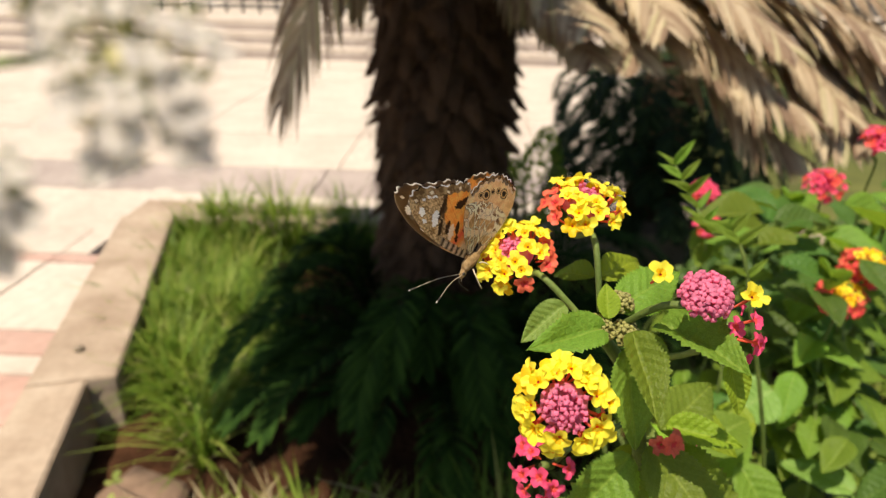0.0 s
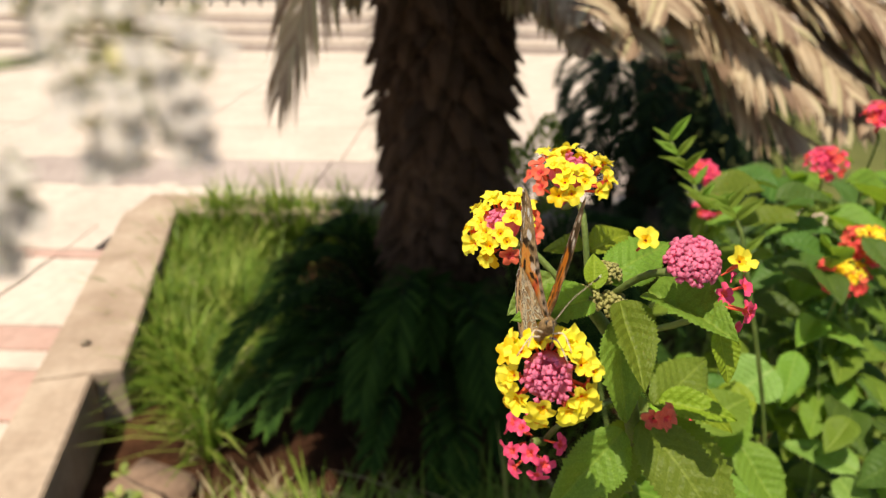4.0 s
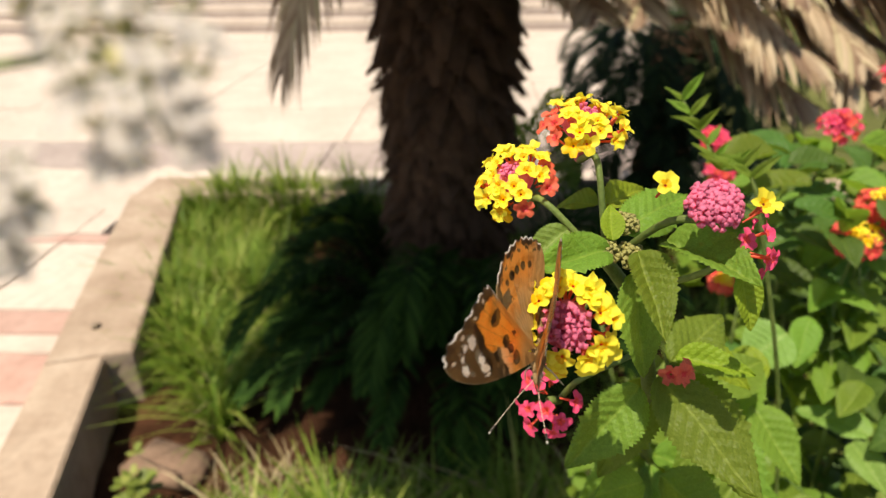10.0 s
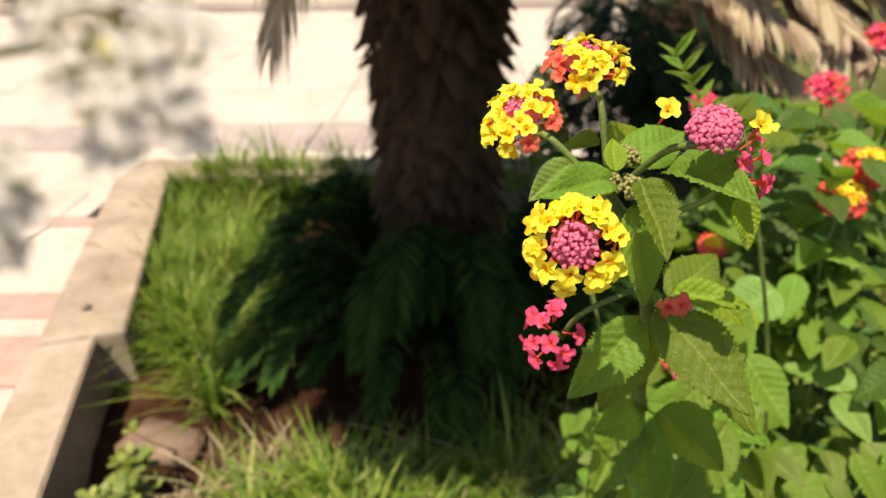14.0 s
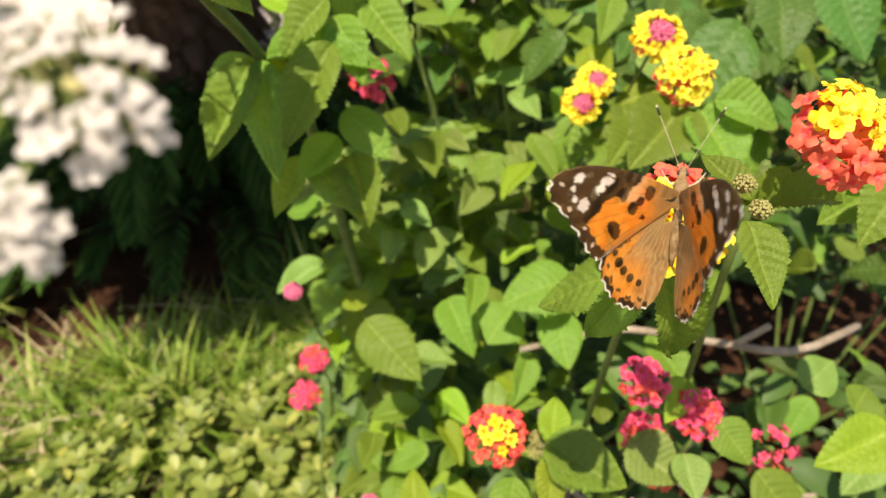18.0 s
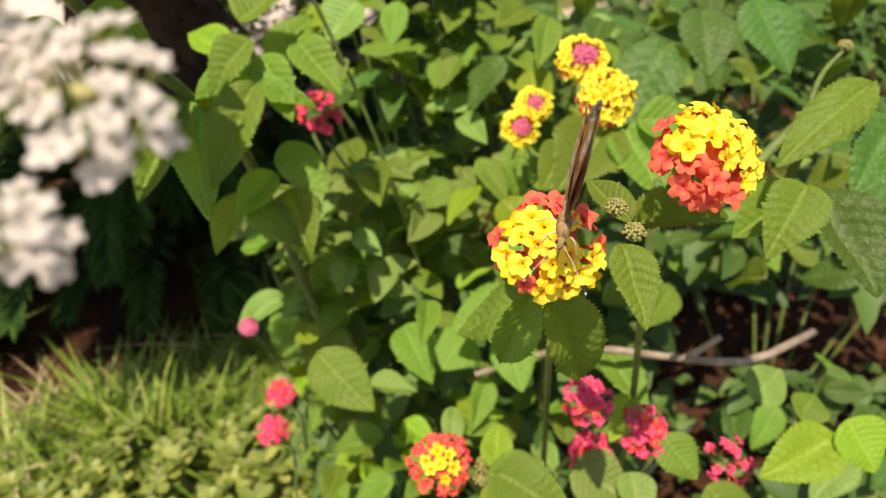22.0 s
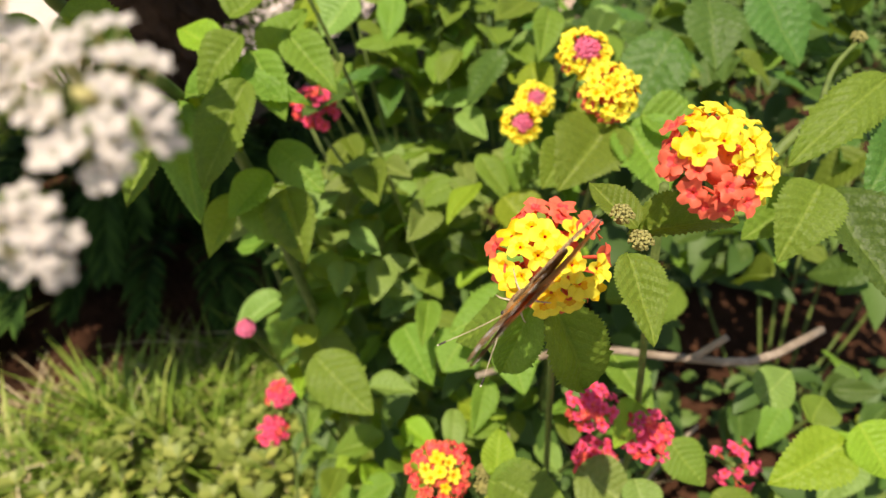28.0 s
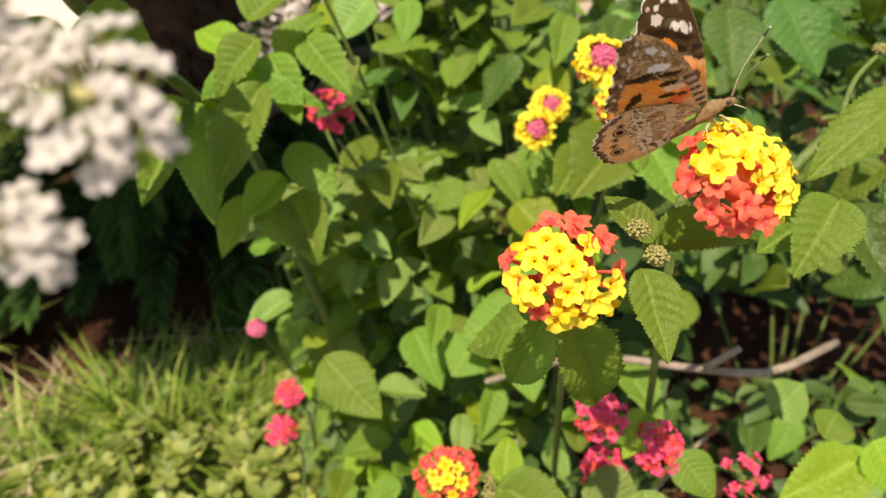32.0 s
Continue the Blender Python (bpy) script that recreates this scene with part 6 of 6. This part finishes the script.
def hind_colour(x, y, edge, below):
    """The pattern of a hindwing, in millimetres from its root; th is the angle behind the cross line of the body."""
    r, th = math.hypot(x, y), math.atan2(-y, x)
    n, fine = noise.noise((x * 0.5, y * 0.5, 11)), noise.noise((x * 1.5, y * 1.5, 5))
    if below:
        sx, sy = r * 0.27 + fine * 0.15, th * 5.2
        near = noise.voronoi((sx + n * 0.25, sy, 0.5))[0]
        gap = near[1] - near[0]
        patch = noise.noise((x * 0.22, y * 0.22, 20))
        c = blend((0.3, 0.19, 0.075), (0.6, 0.42, 0.2), 0.5 + n + fine * 0.6)
        if patch > 0.1:
            c = blend(c, (0.86, 0.7, 0.46), 0.75)
        if 13 < r < 16.5 and 0.72 < th < 1.15:
            c = blend(c, (0.9, 0.78, 0.58), 0.75)
        if r > 18.6:
            c = blend((0.56, 0.38, 0.18), (0.78, 0.58, 0.3), 0.5 + n + fine * 0.5)
        if gap < 0.09 and r < 18.6:
            c = (0.9, 0.76, 0.52)
        elif gap < 0.18 and r < 18.6:
            c = blend(c, BLACK, 0.7)
        for er, ea, big in ((20.6, 47, 2.1), (22.0, 54.5, 1.2), (23.0, 61, 1.25), (23.2, 68.5, 2.1), (20.4, 40, 1.3)):
            d = math.hypot(x - er * math.cos(math.radians(ea)), y + er * math.sin(math.radians(ea))) / big
            if d < 1:
                c = (0.72, 0.56, 0.3) if d > 0.86 else (BLACK if d > 0.7 else ((0.55, 0.38, 0.16) if d > 0.46 else (0.02, 0.016, 0.015)))
        if 0.885 < edge < 0.925:
            c = blend((0.62, 0.5, 0.33), BLACK, 0.75 if math.sin(th * 23 + 0.4) > 0.2 else 0)
    else:
        c = blend(ORANGE, (0.85, 0.34, 0.05), 0.5 + n)
        hair = blend((0.34, 0.19, 0.075), (0.5, 0.34, 0.17), 0.5 + 0.5 * math.sin(th * 60 + n * 4))
        c = blend(hair, c, (r - 13) / 8 if th > 0.8 else (r - 10) / 5)
        if th > 1.1:
            c = blend(c, hair, (th - 1.1) * 4)
        if abs(r - 16.5) < 1.7 and th < 0.66 + fine * 0.12:
            c = blend(BLACK, BROWN, 0.25)
        if abs((th * 5.6) % 1 - 0.5) < 0.03 and r > 13:
            c = blend(c, BLACK, 0.3)
        for er, ea, big in ((19.6, 38, 0.8), (20.4, 45.5, 1.25), (21.0, 52.5, 1.1), (21.6, 60, 1.1), (21.8, 68, 0.9)):
            if math.hypot(x - er * math.cos(math.radians(ea)), y + er * math.sin(math.radians(ea))) < big:
                c = BLACK
        if 0.86 < edge < 0.9 and math.sin(th * 46) > 0.25:
            c = BLACK
        if edge > 0.915 and math.sin(th * 23 + 0.6) > -0.5:
            c = BLACK
        if th < 0.5 and edge > 0.84:
            c = BLACK
    if below and edge > 0.93:
        c = blend(BLACK, BROWN, 0.5 + fine)
    if edge > 0.974:
        c = CREAM if math.sin(th * 23 + 0.6) > -0.6 else BLACK
    return pale_scales(c) if below else c


def wing_mesh(name, outline, root, colour, mirror, lift, outer):
    """A thin wing with an upper and an under skin, lightly cambered, scalloped at the margin."""
    line = curve([(x, y, 0) for x, y in outline], 240)
    rings = 76
    verts, cols, faces, slots = [], [], [], []
    for below in (False, True):
        base = len(verts)
        for r in range(rings + 1):
            s = r / rings
            for k, p in enumerate(line):
                wave = 1 + (0.014 * math.sin(k * 0.52) if outer[0] < k < outer[1] else 0.0)
                x = root[0] + (p.x - root[0]) * s * wave
                y = root[1] + (p.y - root[1]) * s * wave
                z = -0.0009 * math.sin(min(1.0, math.hypot(x, y) / 0.03) * math.pi) + lift + (-0.00007 if below else 0.00007)
                verts.append((-x if mirror else x, y, z))
                margin = s if outer[0] < k < outer[1] else min(s, 0.86)
                cols.append((*colour(x * 1000, y * 1000, margin, below), 1.0))
        n = len(line)
        for r in range(rings):
            for k in range(n - 1):
                q = (base + r * n + k, base + r * n + k + 1, base + (r + 1) * n + k + 1, base + (r + 1) * n + k)
                faces.append(q if below != mirror else q[::-1])
                slots.append(1 if below else 0)
    ob = raw(name, verts, faces, [WING_UP, WING_DOWN], slots=slots)
    layer = ob.data.color_attributes.new("pattern", "FLOAT_COLOR", "POINT")
    layer.data.foreach_set("color", [c for v in cols for c in v])
    return ob


def lobe(name, rows, material, parent, label="", fuzz=0.0, seed=1):
    """A rounded body along y from (y, radius, height) rows, with a hairy skin."""
    rng = random.Random(seed)
    verts, faces = [], []
    sides = 14
    for y, r, z in rows:
        for k in range(sides):
            a = 6.283 * k / sides
            q = r * (1 + rng.uniform(-fuzz, fuzz))
            verts.append((math.cos(a) * q, y, z + math.sin(a) * q))
    for i in range(len(rows) - 1):
        for k in range(sides):
            n = (k + 1) % sides
            faces.append((i * sides + k, i * sides + n, (i + 1) * sides + n, (i + 1) * sides + k))
    faces += [tuple(range(sides)), tuple((len(rows) - 1) * sides + k for k in range(sides))]
    return raw(name, verts, faces, material, parent, label)


def butterfly():
    t = thing("butterfly", "painted orange, black and white butterfly feeding on lantana heads", "butterfly")
    lobe("thorax", [(-0.0035, 0.00089, 0), (-0.002, 0.00163, 0.0002), (0.0005, 0.00200, 0.0004), (0.003, 0.00170, 0.0002), (0.0045, 0.00096, 0)], FUR, t, "furry brown thorax", 0.12)
    lobe("abdomen", [(-0.003, 0.00096, 0.0002), (-0.006, 0.00126, 0.0006), (-0.010, 0.00118, 0.0012), (-0.014, 0.00081, 0.0018), (-0.0165, 0.00037, 0.0022)], FUR, t, "slim brown abdomen", 0.05, 2)
    head = lobe("head", [(0.0038, 0.00074, -0.0002), (0.0048, 0.00111, -0.0006), (0.0060, 0.00096, -0.0010), (0.0070, 0.00044, -0.0013)], FUR, t, "", 0.1, 3)
    for sg in (-1, 1):
        bm = bmesh.new()
        bmesh.ops.create_uvsphere(bm, u_segments=10, v_segments=8, radius=0.00062)
        eye = part("eye", bm, HORN, head)
        eye.location = (0.0008 * sg, 0.0055, -0.0006)
        tube("antenna", [(0.0006 * sg, 0.0062, -0.0004), (0.003 * sg, 0.012, 0.0028), (0.0062 * sg, 0.019, 0.0048)], 0.0001, 0.00008, PALE_LEG, t)
        tube("antenna_club", [(0.0062 * sg, 0.019, 0.0048), (0.0066 * sg, 0.0199, 0.0050), (0.0069 * sg, 0.0207, 0.0052)], 0.0003, 0.0002, HORN, t, 5)
        tube("antenna_tip", [(0.0069 * sg, 0.0207, 0.0052), (0.00705 * sg, 0.0211, 0.0053)], 0.00024, 0.00012, PALE, t, 3)
        for y0, y1, x1 in ((0.002, 0.005, 0.005), (-0.001, -0.003, 0.0062)):
            tube("leg", [(0.0012 * sg, y0, -0.0018), (0.0035 * sg, (y0 + y1) / 2, -0.0022), (x1 * sg, y1, -0.0068)], 0.00028, 0.00013, PALE_LEG, t)
    tube("proboscis", [(0, 0.0073, -0.0008), (0, 0.0082, -0.003), (0, 0.0070, -0.0075)], 0.0002, 0.00011, HORN, t)
    wings = []
    for mirror in (True, False):
        pair = []
        for name, outline, root, colour, lift, outer in (("hindwing", HIND, (0.003, -0.006), hind_colour, -0.00035, (66, 186)), ("forewing", FORE, (0.004, -0.001), fore_colour, 0.00035, (88, 196))):
            w = wing_mesh(name, outline, root, colour, mirror, lift, outer)
            w.parent = t
            tagged(w, "orange and black %s with marbled brown underside" % name if name == "hindwing" else "orange forewing with a black tip and white spots")
            pair.append(w)
        wings.append(pair)
    return t, wings


BUTTERFLY, WINGS = butterfly()
BUTTERFLY.scale = (0.9, 0.9, 0.9)
# seconds, place, turn, how far the left and the right wings are raised, and how far the forewings are drawn ahead
FLIGHT = [
    (0, 0.0219, 0.1678, 0.7763, -30.6, 8.2, 131.6, 83, 83, 14),
    (1, 0.0204, 0.1656, 0.7752, -60.8, 9.4, 64.6, 87, 88, 20),
    (1.5, 0.0251, 0.1652, 0.7801, -30.0, 28.3, 112.6, 72, 74, 10),
    (2, 0.0298, 0.1649, 0.7850, 5.7, 17.3, 164.5, 56, 61, 0),
    (2.8, 0.0409, 0.1580, 0.7851, -10.8, 11.7, -171.2, 83, 66, 1),
    (3, 0.0333, 0.1630, 0.7808, 0.5, 9.8, 165.6, 53, 51, 11),
    (3.1, 0.0377, 0.1549, 0.7813, -16.6, 2.2, -163.9, 33, 36, 7),
    (3.2, 0.0420, 0.1468, 0.7818, -35.0, 4.4, -132.6, 12, 20, 2),
    (3.4, 0.0488, 0.1361, 0.7772, -9.5, -3.5, -143.1, 28, 42, -1),
    (3.6, 0.0441, 0.1246, 0.7798, -20.5, 4.2, 177.6, 65, 64, 5),
    (3.8, 0.0453, 0.1188, 0.7814, 1.1, 0.3, -177.3, 72, 78, 0),
    (4, 0.0423, 0.1196, 0.7754, 52.5, -6.6, 179.9, 76, 76, 10),
    (4.2, 0.0437, 0.1173, 0.7811, 1.6, 0.4, 176.8, 78, 76, 0),
    (6.5, 0.0360, 0.1351, 0.7687, -1.7, 17.6, 123.7, 66, 60, 0),
    (7, 0.0321, 0.1265, 0.7652, -35.6, -9.8, 123.0, 73, 73, 11),
    (7.5, 0.0326, 0.1291, 0.7637, -38.4, -0.9, 132.0, 72, 68, 2),
    (8, 0.0297, 0.1247, 0.7596, -40.0, -6.3, 129.3, 67, 70, 12),
    (8.5, 0.0293, 0.1261, 0.7576, -48.1, -3.9, 154.3, 62, 58, 1),
    (9, 0.0327, 0.1195, 0.7566, -47.9, 1.5, 141.8, 54, 70, 15),
    (9.5, 0.0301, 0.1205, 0.7525, -57.4, 10.0, 150.6, 56, 56, 0),
    (10, 0.0379, 0.1178, 0.7560, -39.8, 10.7, 157.0, 67, 76, 24),
    (10.4, 0.0408, 0.1065, 0.7661, -53.7, 22.3, -179.1, 75, 70, 0),
    (10.7, 0.0425, 0.1084, 0.7662, -53.4, 22.2, -179.0, 80, 74, 0),
    (11, 0.0439, 0.1155, 0.7640, -54.2, 32.7, -161.7, 86, 86, 4),
    (11.5, 0.0415, 0.1144, 0.7710, -54.0, 28.7, -163.9, 86, 86, 2),
    (12, 0.0449, 0.1145, 0.7596, -64.6, 16.8, -173.7, 88, 89, -10),
    (12.5, 0.0467, 0.1067, 0.7561, -58.8, 23.0, 158.0, 88, 88, 0),
    (13, 0.0364, 0.1126, 0.7548, -48.2, 1.7, 156.2, 85, 86, 13),
    (13.5, 0.0424, 0.1050, 0.7604, -50.3, 21.8, -174.3, 77, 75, 0),
    (13.8, 0.0681, 0.0762, 0.7225, -50.3, 21.8, -174.3, 70, 70, 10),
    (14, 0.1003, 0.0653, 0.6726, -50.3, 21.8, -174.3, 5, 5, 15),
    (14.2, 0.1325, 0.0544, 0.6126, -50.3, 21.8, -174.3, 65, 65, 10),
    (14.35, 0.1466, 0.0496, 0.5813, -46.1, -17.9, 129.8, 38, 38, 12),
    (14.5, 0.1608, 0.0448, 0.5499, -4.4, -31.5, 55.5, 10, 10, 15),
    (14.8, 0.1730, 0.0620, 0.5127, -4.4, -31.5, 55.5, 75, 75, 0),
    (15.4, 0.1730, 0.0620, 0.5127, -4.4, -31.5, 55.5, 30, 30, 8),
    (16, 0.1730, 0.0620, 0.5127, -4.4, -31.5, 55.5, 43, 45, 7),
    (16.2, 0.1662, 0.0660, 0.5129, -4.4, -30.7, 57.8, 52, 53, 6),
    (16.5, 0.1709, 0.0690, 0.5011, -13.9, 7.9, 66.0, 20, 9, 9),
    (16.65, 0.1473, 0.0719, 0.5159, -13.9, 7.9, 66.0, 60, 60, 10),
    (16.7, 0.1395, 0.0729, 0.5208, -10.8, -4.7, 9.0, 43, 43, 7),
    (16.75, 0.1316, 0.0739, 0.5258, 1.7, -8.8, -49.7, 27, 27, 3),
    (16.8, 0.1237, 0.0749, 0.5307, 11.7, -0.4, -107.7, 10, 10, 0),
    (16.9, 0.1572, 0.0771, 0.5831, 26.2, 21.1, -75.7, 25, 25, 0),
    (17, 0.1907, 0.0794, 0.6355, 53.2, 29.9, -34.5, 40, 40, 0),
    (17.2, 0.2117, 0.0399, 0.6318, 51.1, 2.0, -13.0, 10, 10, 0),
    (17.4, 0.2048, 0.0281, 0.6323, 43.4, 11.9, -19.6, 9, 9, 2),
    (17.6, 0.1987, 0.0218, 0.6335, 30.0, 5.3, -3.6, 10, 9, 23),
    (17.8, 0.1974, 0.0203, 0.6308, 40.8, -0.2, -14.6, 12, 12, 19),
    (18, 0.1964, 0.0182, 0.6364, 69.5, -5.4, -37.3, 42, 71, 11),
    (18.2, 0.1901, 0.0241, 0.6281, 60.1, 13.0, -35.7, 35, 35, 0),
    (18.5, 0.2045, 0.0221, 0.6332, 49.0, 14.8, -54.8, 89, 89, 9),
    (19, 0.1999, 0.0197, 0.6375, 58.5, 13.9, -60.3, 88, 88, 19),
    (19.5, 0.2072, 0.0171, 0.6287, 20.4, -2.9, -103.2, 88, 88, 6),
    (20, 0.2023, 0.0157, 0.6364, 18.8, 22.6, -108.1, 62, 65, 8),
    (20.5, 0.2031, 0.0174, 0.6352, -0.1, 17.9, -148.9, 76, 77, 9),
    (21, 0.2039, 0.0192, 0.6340, -11.1, 3.2, 174.9, 89, 89, 10),
    (22, 0.2053, 0.0201, 0.6339, -23.4, -9.9, 148.8, 89, 89, -6),
    (22.5, 0.2005, 0.0238, 0.6283, -17.7, -8.3, 126.8, 89, 89, 3),
    (23, 0.2055, 0.0323, 0.6330, 9.0, -8.3, 88.1, 89, 88, 3),
    (24, 0.1979, 0.0311, 0.6314, -25.3, -19.8, 91.8, 66, 73, 3),
    (25, 0.1979, 0.0275, 0.6259, -33.8, -7.6, 107.6, 59, 72, 7),
    (25.5, 0.1940, 0.0145, 0.6243, -35.4, -2.9, 137.9, 89, 89, 5),
    (26.5, 0.1938, 0.0158, 0.6280, -21.1, -13.8, 123.1, 65, 60, 0),
    (27.5, 0.1945, 0.0155, 0.6259, -62.2, -28.6, 136.5, 67, 56, 11),
    (27.8, 0.1936, 0.0126, 0.6260, -31.2, -28.8, 126.7, 88, 88, 0),
    (28, 0.1943, 0.0187, 0.6208, -53.4, -31.8, 125.9, 88, 89, 13),
    (29, 0.1976, 0.0310, 0.6276, -9.1, -29.3, 75.5, 83, 83, 13),
    (29.3, 0.1903, 0.0288, 0.6292, 5.2, -7.0, 77.8, 46, 45, 22),
    (29.6, 0.1909, 0.0286, 0.6294, 5.3, -7.1, 77.9, 46, 46, 15),
    (30, 0.1960, 0.0245, 0.6366, -7.5, -14.4, 40.2, 88, 87, 9),
    (31, 0.1906, 0.0229, 0.6353, -25.9, -26.3, 69.5, 75, 60, 6),
    (31.3, 0.1949, 0.0264, 0.6384, 5.3, -11.2, 39.3, 44, 50, 17),
    (31.5, 0.2003, 0.0333, 0.6394, 21.8, -12.7, -10.5, 55, 59, 12),
    (31.6, 0.2145, 0.0385, 0.6523, 22.4, 5.1, -59.5, 47, 49, 6),
    (31.7, 0.2287, 0.0437, 0.6651, 8.8, 17.0, -111.1, 40, 40, 0),
    (31.8, 0.2408, 0.0338, 0.6564, 28.0, -46.2, -132.8, 88, 88, -1),
    (31.9, 0.2402, 0.0338, 0.6560, 31.0, -46.0, -133.5, 88, 88, -1),
    (32, 0.2435, 0.0359, 0.6501, 50.0, 6.7, -130.3, 57, 58, 16),
]


def held(t):
    """Where the white flower is before the lens at t seconds."""
    i = max(k for k in range(len(HELD)) if HELD[k][0] <= t)
    a, b = HELD[i], HELD[min(i + 1, len(HELD) - 1)]
    w = (t - a[0]) / (b[0] - a[0]) if b[0] > a[0] else 0.0
    x, y, z, turn = (a[k] + (b[k] - a[k]) * w for k in (1, 2, 3, 4))
    return Vector((x, y, -z)), pose(0, 0, 0, 0, 0, turn * 0.5)


def motions():
    rows = []
    for t, eye, target, roll in PATH:
        spot, turn = held(t)
        rows.append((t, Matrix.Translation(look(eye, target, roll) @ spot) @ FACE @ turn))
    walk(WHITE_FLOWER, rows)
    walk(BUTTERFLY, [(t, pose(x, y, z, rx, ry, rz)) for t, x, y, z, rx, ry, rz, left, right, ahead in FLIGHT])
    for side, pair in enumerate(WINGS):
        for wing, ahead in zip(pair, (0, -1 if side == 0 else 1)):
            walk(wing, [(row[0], pose(0, 0, 0.0018, 0, row[7] if side == 0 else -row[8], 0) @ pose(0, 0, 0, 0, 0, row[9] * ahead)) for row in FLIGHT])


motions()
